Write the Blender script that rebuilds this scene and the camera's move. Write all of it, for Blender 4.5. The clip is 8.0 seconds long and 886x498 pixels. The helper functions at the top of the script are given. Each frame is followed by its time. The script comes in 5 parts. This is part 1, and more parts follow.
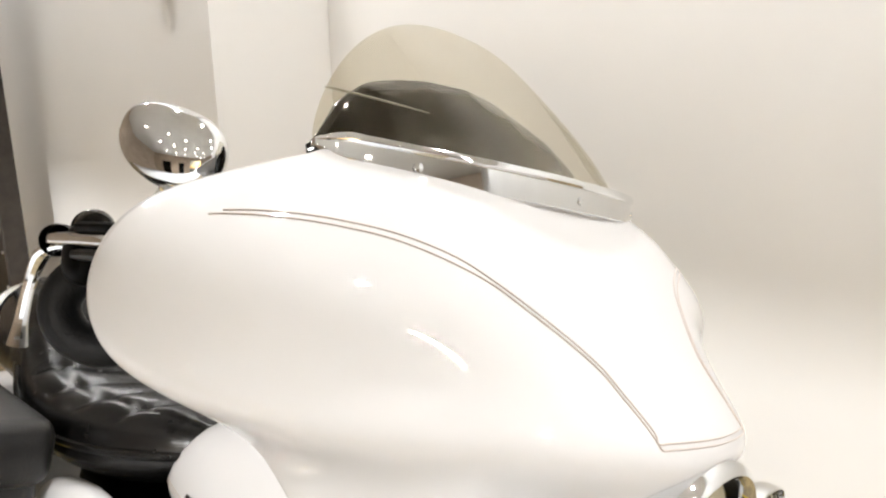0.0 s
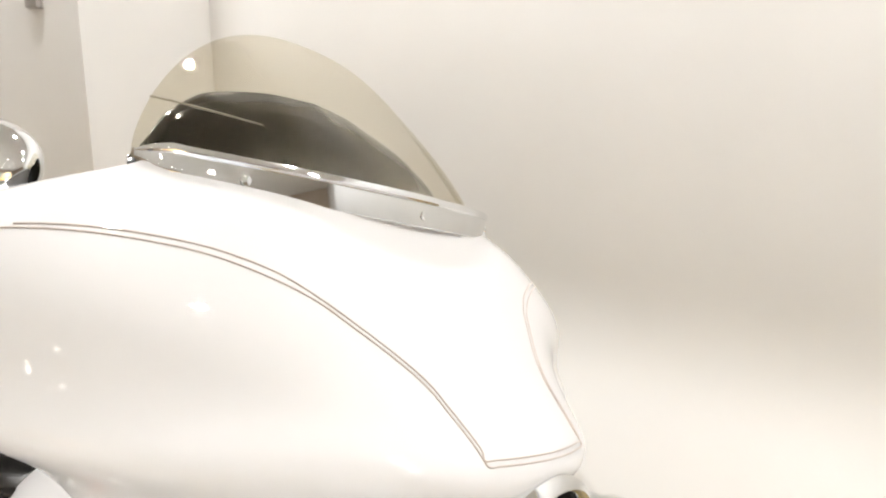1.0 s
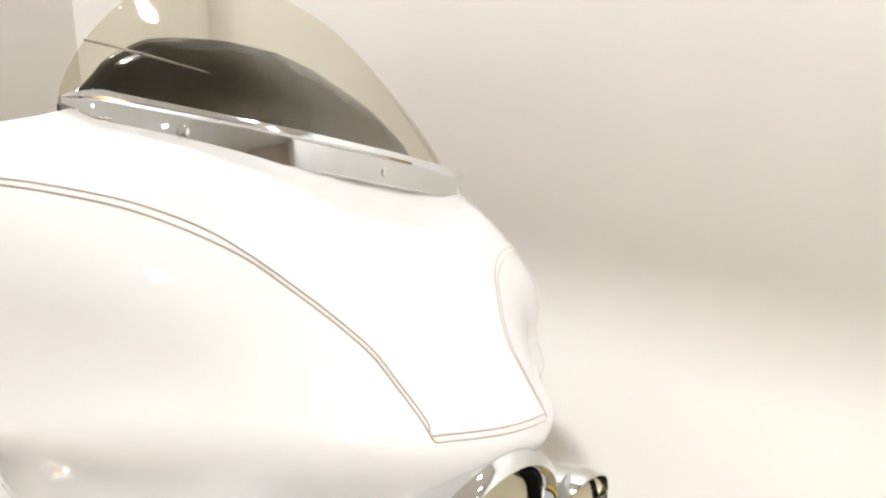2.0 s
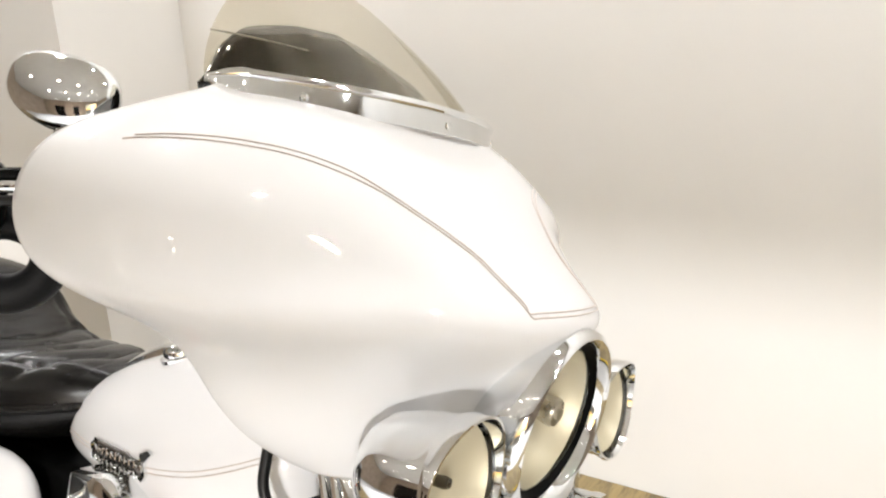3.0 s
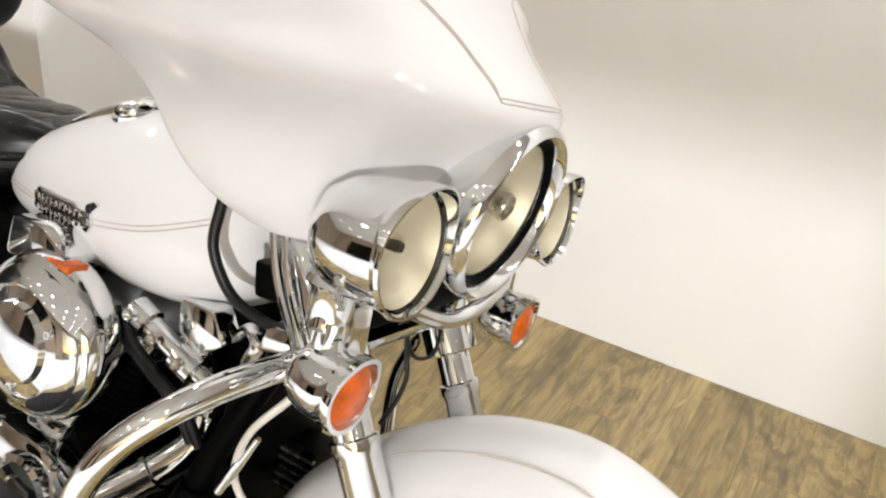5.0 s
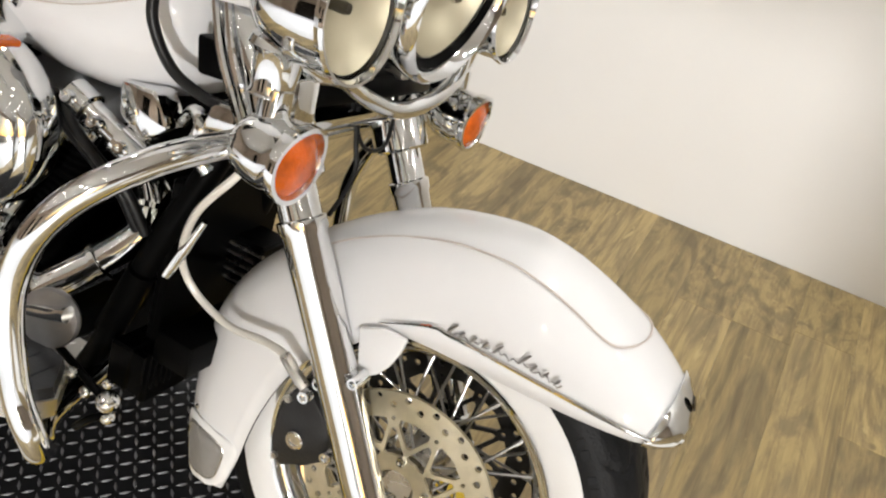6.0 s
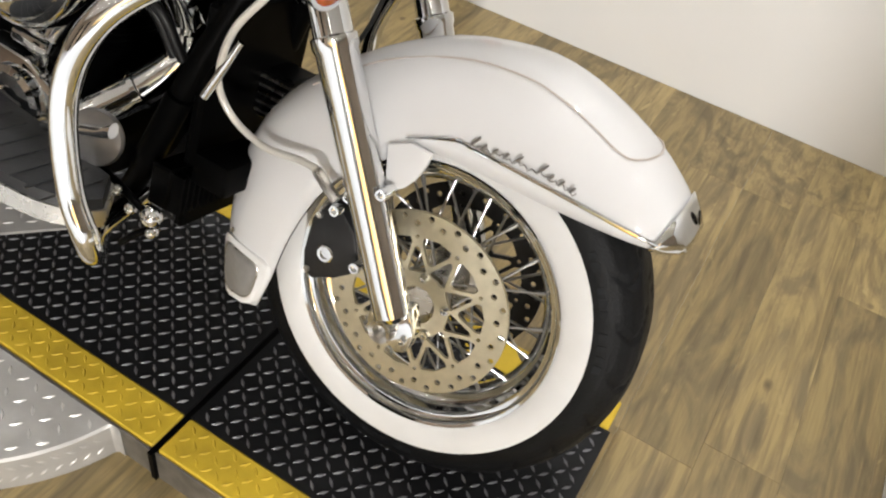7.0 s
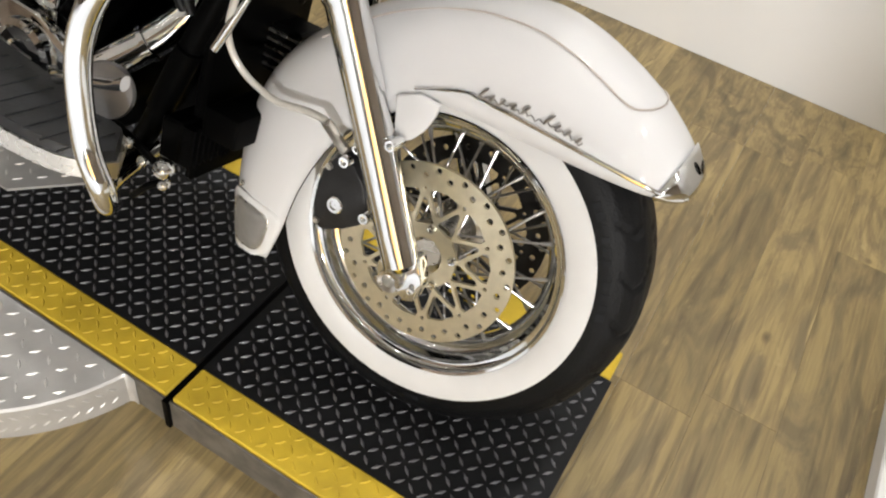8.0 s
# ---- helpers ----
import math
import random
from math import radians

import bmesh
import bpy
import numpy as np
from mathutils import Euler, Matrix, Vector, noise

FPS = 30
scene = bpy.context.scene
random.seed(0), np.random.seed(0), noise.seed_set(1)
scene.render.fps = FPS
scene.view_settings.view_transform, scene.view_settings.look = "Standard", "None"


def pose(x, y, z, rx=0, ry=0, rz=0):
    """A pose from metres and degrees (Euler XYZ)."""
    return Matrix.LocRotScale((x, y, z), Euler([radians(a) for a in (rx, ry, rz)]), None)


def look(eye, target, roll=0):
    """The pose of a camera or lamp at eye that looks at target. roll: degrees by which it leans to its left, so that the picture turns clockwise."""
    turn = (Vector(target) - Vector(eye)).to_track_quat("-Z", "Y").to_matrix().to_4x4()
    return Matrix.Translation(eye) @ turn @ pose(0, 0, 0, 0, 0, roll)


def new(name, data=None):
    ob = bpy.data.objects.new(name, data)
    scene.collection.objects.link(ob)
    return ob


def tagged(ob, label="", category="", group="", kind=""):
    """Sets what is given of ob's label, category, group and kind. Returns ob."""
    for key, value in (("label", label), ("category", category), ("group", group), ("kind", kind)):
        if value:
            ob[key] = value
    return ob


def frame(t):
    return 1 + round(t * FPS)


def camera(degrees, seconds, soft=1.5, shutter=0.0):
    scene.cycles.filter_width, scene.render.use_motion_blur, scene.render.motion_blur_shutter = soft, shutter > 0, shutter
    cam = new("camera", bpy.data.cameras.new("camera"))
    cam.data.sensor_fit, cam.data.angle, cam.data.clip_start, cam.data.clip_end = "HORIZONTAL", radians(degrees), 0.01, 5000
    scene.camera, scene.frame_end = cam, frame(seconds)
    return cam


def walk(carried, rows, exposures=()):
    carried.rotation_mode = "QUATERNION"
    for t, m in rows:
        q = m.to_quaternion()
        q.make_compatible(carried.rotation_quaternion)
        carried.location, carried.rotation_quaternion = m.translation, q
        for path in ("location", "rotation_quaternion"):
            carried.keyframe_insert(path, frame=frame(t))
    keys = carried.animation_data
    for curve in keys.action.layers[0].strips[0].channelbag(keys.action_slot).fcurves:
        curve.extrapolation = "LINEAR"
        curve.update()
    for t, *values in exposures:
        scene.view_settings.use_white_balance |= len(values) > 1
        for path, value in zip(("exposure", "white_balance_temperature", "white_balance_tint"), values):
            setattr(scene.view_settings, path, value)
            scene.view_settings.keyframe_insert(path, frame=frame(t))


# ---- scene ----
from mathutils.bvhtree import BVHTree

cam = camera(57.07, 8.0, soft=2.2)
PATH = [
    (0, (0.1892, -0.4713, 1.4726), (-1.1327, 0.9448, 0.9755), -1.24),
    (0.5, (0.2250, -0.4283, 1.4682), (-1.0287, 1.0587, 1.0021), -2.81),
    (1, (0.2316, -0.4136, 1.4621), (-0.9223, 1.1566, 1.0114), -0.10),
    (1.2, (0.2339, -0.4023, 1.4606), (-0.9060, 1.1648, 0.9660), 0.64),
    (2.3, (0.2445, -0.3315, 1.4336), (-0.9509, 1.1819, 0.9038), -0.90),
    (2.5, (0.2428, -0.3870, 1.4277), (-0.9210, 1.1609, 0.9281), -3.22),
    (3, (0.2425, -0.5821, 1.4402), (-0.8039, 1.0245, 0.8713), -2.94),
    (3.5, (0.2540, -0.6538, 1.4589), (-0.7073, 0.9852, 0.8348), 0.93),
    (4, (0.2472, -0.6253, 1.4496), (-0.7022, 1.0118, 0.8026), 1.42),
    (4.2, (0.2405, -0.6242, 1.4378), (-0.6903, 1.0057, 0.7472), 2.49),
    (5.3, (0.2383, -0.6197, 1.3536), (-0.5536, 0.9302, 0.3684), 7.07),
    (5.5, (0.2470, -0.6195, 1.3422), (-0.4966, 0.9145, 0.2964), 7.50),
    (5.6, (0.2513, -0.6127, 1.3416), (-0.4651, 0.8890, 0.2318), 7.83),
    (6, (0.2729, -0.6417, 1.3068), (-0.3560, 0.8292, 0.1064), 10.31),
    (6.5, (0.3080, -0.6972, 1.2803), (-0.2617, 0.7002, -0.0323), 11.66),
    (7, (0.3247, -0.7448, 1.2661), (-0.2321, 0.5898, -0.1155), 11.60),
    (7.5, (0.3334, -0.7677, 1.2573), (-0.1732, 0.5297, -0.1780), 13.39),
    (8, (0.3292, -0.7750, 1.2684), (-0.1858, 0.5100, -0.1751), 12.08),
]
EXPOSURE = [(0.0, 0.0), (4.2, 0.0), (5.5, -0.25), (6.0, -0.3), (7.0, -0.43), (8.0, -0.43)]
walk(cam, [(t, look(eye, target, roll)) for t, eye, target, roll in PATH], EXPOSURE)

# ---------------------------------------------------------------- world and light
# Low daylight slants in through the shop window in the front wall; its upper edge leaves the top of the room to the lamps.
SUN_WAY = Vector((-0.7, 1.0, -0.27)).normalized()
world = bpy.data.worlds.new("sky")
world.use_nodes = True
sky = world.node_tree.nodes.new("ShaderNodeTexSky")
sky.sky_type, sky.sun_disc, sky.sun_elevation, sky.sun_rotation = "NISHITA", False, radians(13), radians(145)
world.node_tree.links.new(sky.outputs[0], world.node_tree.nodes["Background"].inputs[0])
world.node_tree.nodes["Background"].inputs[1].default_value = 0.08
scene.world = world
sun = new("sun", bpy.data.lights.new("sun", "SUN"))
sun.data.energy, sun.data.angle, sun.data.color = 2.6, radians(2.4), (1.0, 0.995, 0.99)
sun.rotation_euler = SUN_WAY.to_track_quat("-Z", "Y").to_euler()

# Rows of narrow-beam downlights over the open floor, and a row of wide ones that washes the back wall.
LAMPS = [(x, y, 19.0, 84) for x in (-3.7, -2.3, -0.95, 0.55, 2.0, 3.5, 5.1) for y in (-4.3, -3.2, -2.05)]
LAMPS += [(x, 0.78, 24.0, 180) for x in (-3.7, -2.3, -0.95, 0.55, 2.0, 3.5, 5.1)]
CEILING = 3.0


# ---------------------------------------------------------------- materials
def material(name, color, rough=0.5, metal=0.0, coat=0.0, vary=0.0, scale=8.0, bump=0.0, bump_scale=60.0, rough_vary=0.0, tint=None, spec=0.5):
    m = bpy.data.materials.new(name)
    m.use_nodes = True
    nt = m.node_tree
    b = nt.nodes["Principled BSDF"]
    b.inputs["Base Color"].default_value = (*color, 1)
    b.inputs["Roughness"].default_value = rough
    b.inputs["Metallic"].default_value = metal
    b.inputs["Coat Weight"].default_value = coat
    b.inputs["Coat Roughness"].default_value = 0.03
    b.inputs["Specular IOR Level"].default_value = spec
    tc = nt.nodes.new("ShaderNodeTexCoord")
    if vary or rough_vary:
        n = nt.nodes.new("ShaderNodeTexNoise")
        n.inputs["Scale"].default_value = scale
        n.inputs["Detail"].default_value = 6
        nt.links.new(tc.outputs["Object"], n.inputs["Vector"])
        if vary:
            r = nt.nodes.new("ShaderNodeMix")
            r.data_type = "RGBA"
            t = tint or tuple(c * (1 - vary) for c in color)
            r.inputs[6].default_value = (*color, 1)
            r.inputs[7].default_value = (*t, 1)
            k = nt.nodes.new("ShaderNodeMapRange")
            k.inputs[1].default_value, k.inputs[2].default_value = 0.35, 0.7
            nt.links.new(n.outputs["Fac"], k.inputs[0])
            nt.links.new(k.outputs[0], r.inputs[0])
            nt.links.new(r.outputs[2], b.inputs["Base Color"])
        if rough_vary:
            k = nt.nodes.new("ShaderNodeMapRange")
            k.inputs[3].default_value, k.inputs[4].default_value = max(0.0, rough - rough_vary), rough + rough_vary
            nt.links.new(n.outputs["Fac"], k.inputs[0])
            nt.links.new(k.outputs[0], b.inputs["Roughness"])
    if bump:
        n = nt.nodes.new("ShaderNodeTexNoise")
        n.inputs["Scale"].default_value = bump_scale
        n.inputs["Detail"].default_value = 4
        nt.links.new(tc.outputs["Object"], n.inputs["Vector"])
        p = nt.nodes.new("ShaderNodeBump")
        p.inputs["Strength"].default_value = bump
        p.inputs["Distance"].default_value = 0.002
        nt.links.new(n.outputs["Fac"], p.inputs["Height"])
        nt.links.new(p.outputs[0], b.inputs["Normal"])
    return m


def glass(name, color, rough=0.0, mix=0.25):
    """Thin clear sheet: transparent with a gloss on top."""
    m = bpy.data.materials.new(name)
    m.use_nodes = True
    nt = m.node_tree
    nt.nodes.clear()
    out = nt.nodes.new("ShaderNodeOutputMaterial")
    t = nt.nodes.new("ShaderNodeBsdfTransparent")
    t.inputs[0].default_value = (*color, 1)
    g = nt.nodes.new("ShaderNodeBsdfGlossy")
    g.inputs["Roughness"].default_value = rough
    f = nt.nodes.new("ShaderNodeLayerWeight")
    p = nt.nodes.new("ShaderNodeMath")
    p.operation = "POWER"
    p.inputs[1].default_value = 4.0
    nt.links.new(f.outputs["Facing"], p.inputs[0])
    q = nt.nodes.new("ShaderNodeMapRange")
    q.inputs[3].default_value, q.inputs[4].default_value = 0.025, 0.26
    nt.links.new(p.outputs[0], q.inputs[0])
    x = nt.nodes.new("ShaderNodeMixShader")
    nt.links.new(q.outputs[0], x.inputs[0])
    nt.links.new(t.outputs[0], x.inputs[1])
    nt.links.new(g.outputs[0], x.inputs[2])
    nt.links.new(x.outputs[0], out.inputs[0])
    return m


def glow(name, color, strength):
    m = bpy.data.materials.new(name)
    m.use_nodes = True
    nt = m.node_tree
    nt.nodes.clear()
    out = nt.nodes.new("ShaderNodeOutputMaterial")
    e = nt.nodes.new("ShaderNodeEmission")
    e.inputs[0].default_value = (*color, 1)
    e.inputs[1].default_value = strength
    nt.links.new(e.outputs[0], out.inputs[0])
    return m


WHITE = material("pearl_white_paint", (0.69, 0.686, 0.688), 0.4, 0.0, 0.8, vary=0.02, scale=3, rough_vary=0.04, spec=0.06)
CHROME = material("chrome", (0.80, 0.815, 0.825), 0.05, 1.0, vary=0.04, scale=20, rough_vary=0.03)
SPOKESTEEL = material("dull_plated_steel", (0.42, 0.42, 0.42), 0.34, 1.0, vary=0.15, scale=40, rough_vary=0.08)
STEEL = material("brushed_steel", (0.62, 0.60, 0.56), 0.28, 1.0, vary=0.12, scale=40, rough_vary=0.1)
ROTOR = material("brake_steel", (0.70, 0.64, 0.48), 0.36, 0.85, vary=0.12, scale=60, rough_vary=0.1)
# Dark copy of the brake steel: the far rotor's shade put into colour.
SHADEDROTOR = material("shaded_brake_steel", (0.012, 0.011, 0.010), 0.4, 0.3, spec=0.3, vary=0.3, scale=40)
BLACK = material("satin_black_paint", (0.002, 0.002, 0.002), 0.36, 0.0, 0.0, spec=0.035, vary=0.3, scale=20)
GLOSSBLACK = material("gloss_black_plastic", (0.007, 0.0055, 0.004), 0.10, 0.0, 0.06, spec=0.3)
RUBBER = material("tyre_rubber", (0.005, 0.0053, 0.006), 0.5, 0.0, spec=0.18, vary=0.35, scale=30, bump=0.4, bump_scale=300)
PADRUBBER = material("worn_grey_rubber", (0.028, 0.029, 0.031), 0.42, 0.0, spec=0.4, vary=0.4, scale=25, rough_vary=0.1, bump=0.3, bump_scale=260)
WALLRUBBER = material("whitewall_rubber", (0.78, 0.775, 0.765), 0.5, 0.0, vary=0.06, scale=14, bump=0.1, bump_scale=200)
LEATHER = material("black_leather", (0.004, 0.0037, 0.0035), 0.24, 0.0, spec=0.34, vary=0.3, scale=30, bump=0.3, bump_scale=320, rough_vary=0.1)
BAGLEATHER = material("worn_grey_black_leather", (0.012, 0.0115, 0.011), 0.32, 0.0, spec=0.5, vary=0.3, scale=12, bump=0.3, bump_scale=260, rough_vary=0.08)
CASTGREY = material("charcoal_cast_metal", (0.018, 0.018, 0.019), 0.38, 0.1, spec=0.4, vary=0.3, scale=40, bump=0.3, bump_scale=300)
CABLE = material("cable_sheath", (0.005, 0.005, 0.005), 0.4, spec=0.3)
LETTERING = material("worn_lettering", (0.010, 0.011, 0.013), 0.6, spec=0.2, vary=0.5, scale=40)
HOSE = material("clear_braided_hose", (0.80, 0.77, 0.71), 0.3, 0.3, vary=0.1, scale=60)
STRIPE = material("grey_pinstripe", (0.50, 0.44, 0.40), 0.4, 0.0)
AMBER = material("amber_lens", (0.60, 0.105, 0.006), 0.22, 0.0, 0.15, vary=0.45, scale=55, bump=0.5, bump_scale=260)
REFLECTOR = material("lamp_reflector", (0.60, 0.56, 0.45), 0.48, 0.6, vary=0.06, scale=30)
LENS = glass("clear_lamp_glass", (0.93, 0.92, 0.88))
SMOKE = glass("smoked_windshield", (0.90, 0.88, 0.82))
SMOKEEDGE = material("smoked_acrylic_edge", (0.30, 0.285, 0.23), 0.3, 0.0)
SCRIPT = material("dull_chrome_script", (0.34, 0.33, 0.32), 0.3, 1.0)
EMBLEM = material("dark_nickel", (0.16, 0.15, 0.14), 0.25, 1.0, vary=0.3, scale=60)
TAN = material("tan_reflector", (0.27, 0.26, 0.245), 0.4, 0.2, vary=0.1, scale=80)
WALLPAINT = material("warm_white_wall_paint", (0.745, 0.737, 0.72), 0.75, vary=0.04, scale=1.6, bump=0.15, bump_scale=120)
# Both tans are for unseen walls, toned to warm and dim bounce and reflections.
DARKWALL = material("tan_wall_paint", (0.36, 0.275, 0.20), 0.6, vary=0.2, scale=2)
BROWNWALL = material("pale_tan_wall_paint", (0.45, 0.365, 0.285), 0.6, vary=0.2, scale=2)
BOXGREY = material("grey_plastic", (0.40, 0.38, 0.36), 0.35, 0.0, vary=0.08, scale=30, bump=0.1, bump_scale=200)
# Open floor out of view, made pale to throw light up under the fairing.
PALEFLOOR = material("pale_bounce_floor", (0.50, 0.505, 0.51), 0.4, vary=0.08, scale=3)
CEILPAINT = material("ceiling_paint", (0.60, 0.57, 0.52), 0.8, vary=0.04, scale=2)
PLATEBLACK = material("black_tread_plate", (0.010, 0.010, 0.011), 0.5, 0.0, spec=0.18, vary=0.35, scale=18, rough_vary=0.1)
# Worn lugs, much paler than their plate: their glints are in the colour.
LUGBLACK = material("worn_lugs_with_glints", (0.19, 0.193, 0.205), 0.42, 0.2, spec=0.5, vary=0.5, scale=9)
YELLOW = material("yellow_floor_paint", (0.66, 0.46, 0.04), 0.55, 0.0, spec=0.25, vary=0.28, scale=14, bump=0.2, bump_scale=90)
# Lugs a paler and smoother metal than the plate below them.
LUGALU = material("pale_aluminium_lugs", (0.80, 0.79, 0.77), 0.34, 0.5, vary=0.15, scale=30)
ALU = material("aluminium_tread_plate", (0.58, 0.57, 0.55), 0.5, 0.45, vary=0.15, scale=22, rough_vary=0.1)
GREYEDGE = material("worn_grey_steel", (0.24, 0.22, 0.19), 0.5, 0.5, vary=0.4, scale=30)


# ---------------------------------------------------------------- mesh helpers
BIKE = Matrix.Identity(4)


def finish(bm, sharp=35):
    me = bpy.data.meshes.new("mesh")
    bmesh.ops.recalc_face_normals(bm, faces=bm.faces)
    bm.to_mesh(me)
    bm.free()
    me.shade_smooth()
    me.set_sharp_from_angle(angle=radians(sharp))
    return me


def part(name, bm, mat, parent, label="", m=None, sharp=35):
    """Links bm, drawn in place, as one mesh under parent; m takes it to the world."""
    bm.transform(Matrix.Translation(-Vector(parent.get("base", (0, 0, 0)))) @ (m if m is not None else Matrix.Identity(4)))
    me = finish(bm, sharp)
    me.materials.append(mat)
    ob = new(name, me)
    ob.parent = parent
    ob["base"] = list(parent.get("base", (0, 0, 0)))
    return tagged(ob, label=label)


def thing(name, at, label, category, group="", kind=""):
    ob = new(name)
    ob.location = at
    ob["base"] = list(at)
    return tagged(ob, label, category, group, kind)


def solid(name, bm, mat, label, category="", group="", kind="structure", sharp=35):
    """A single-mesh thing or piece of the setting."""
    me = finish(bm, sharp)
    me.materials.append(mat)
    ob = new(name, me)
    ob["base"] = [0, 0, 0]
    return tagged(ob, label, category, group, kind)


def box(bm, x0, x1, y0, y1, z0, z1, bevel=0.0, seg=2):
    vs = [bm.verts.new((x, y, z)) for x in (x0, x1) for y in (y0, y1) for z in (z0, z1)]
    fs = [(0, 1, 3, 2), (4, 6, 7, 5), (0, 4, 5, 1), (2, 3, 7, 6), (0, 2, 6, 4), (1, 5, 7, 3)]
    faces = [bm.faces.new([vs[i] for i in f]) for f in fs]
    if bevel:
        es = list({e for f in faces for e in f.edges})
        bmesh.ops.bevel(bm, geom=es, offset=bevel, segments=seg, affect="EDGES", profile=0.5)
    return bm


def loft(bm, rings, closed=True, cap=True):
    vs = [[bm.verts.new(p) for p in r] for r in rings]
    n = len(rings[0])
    for a, b in zip(vs, vs[1:]):
        for i in range(n if closed else n - 1):
            j = (i + 1) % n
            bm.faces.new((a[i], a[j], b[j], b[i]))
    if cap and closed:
        bm.faces.new(vs[0][::-1])
        bm.faces.new(vs[-1])
    return bm


def basis(axis):
    w = Vector(axis).normalized()
    u = w.orthogonal().normalized()
    if abs(w.z) < 0.95:
        u = Vector((0, 0, 1)).cross(w).normalized()
    return u, w.cross(u), w


def revolve(bm, profile, at, axis, seg=40, cap=False):
    """Profile of (radius, height along axis), turned round the axis."""
    u, v, w = basis(axis)
    at = Vector(at)
    rings = [[at + w * h + (u * math.cos(2 * math.pi * i / seg) + v * math.sin(2 * math.pi * i / seg)) * max(r, 1e-4) for i in range(seg)] for r, h in profile]
    return loft(bm, rings, True, cap)


def smooth_path(points, steps=8):
    pts = [Vector(p) for p in points]
    if len(pts) < 3:
        return [pts[0].lerp(pts[-1], k / steps) for k in range(steps + 1)]
    ext = [2 * pts[0] - pts[1]] + pts + [2 * pts[-1] - pts[-2]]
    out = []
    for i in range(1, len(ext) - 2):
        p0, p1, p2, p3 = ext[i - 1 : i + 3]
        for k in range(steps):
            t = k / steps
            out.append(0.5 * (2 * p1 + (p2 - p0) * t + (2 * p0 - 5 * p1 + 4 * p2 - p3) * t * t + (3 * p1 - p0 - 3 * p2 + p3) * t**3))
    return out + [pts[-1]]


def tube(bm, points, r, sides=12, steps=8, smooth=True, cap=True, flat=1.0):
    """A round bar along a smooth path; r may be a list, one radius a point."""
    path = smooth_path(points, steps) if smooth else [Vector(p) for p in points]
    n = len(path)
    rs = [r] * n if not isinstance(r, (list, tuple)) else [float(np.interp(k / (n - 1), np.linspace(0, 1, len(r)), r)) for k in range(n)]
    rings, u = [], None
    for k, p in enumerate(path):
        w = (path[min(k + 1, n - 1)] - path[max(k - 1, 0)]).normalized()
        u = w.orthogonal().normalized() if u is None else (u - w * u.dot(w)).normalized()
        v = w.cross(u)
        rings.append([p + (u * math.cos(2 * math.pi * i / sides) + v * math.sin(2 * math.pi * i / sides) * flat) * rs[k] for i in range(sides)])
    return loft(bm, rings, True, cap)


def B():
    return bmesh.new()


# ---------------------------------------------------------------- the room
WALL_Y, COL_X, COL_Y = 1.540, -2.24, 1.04
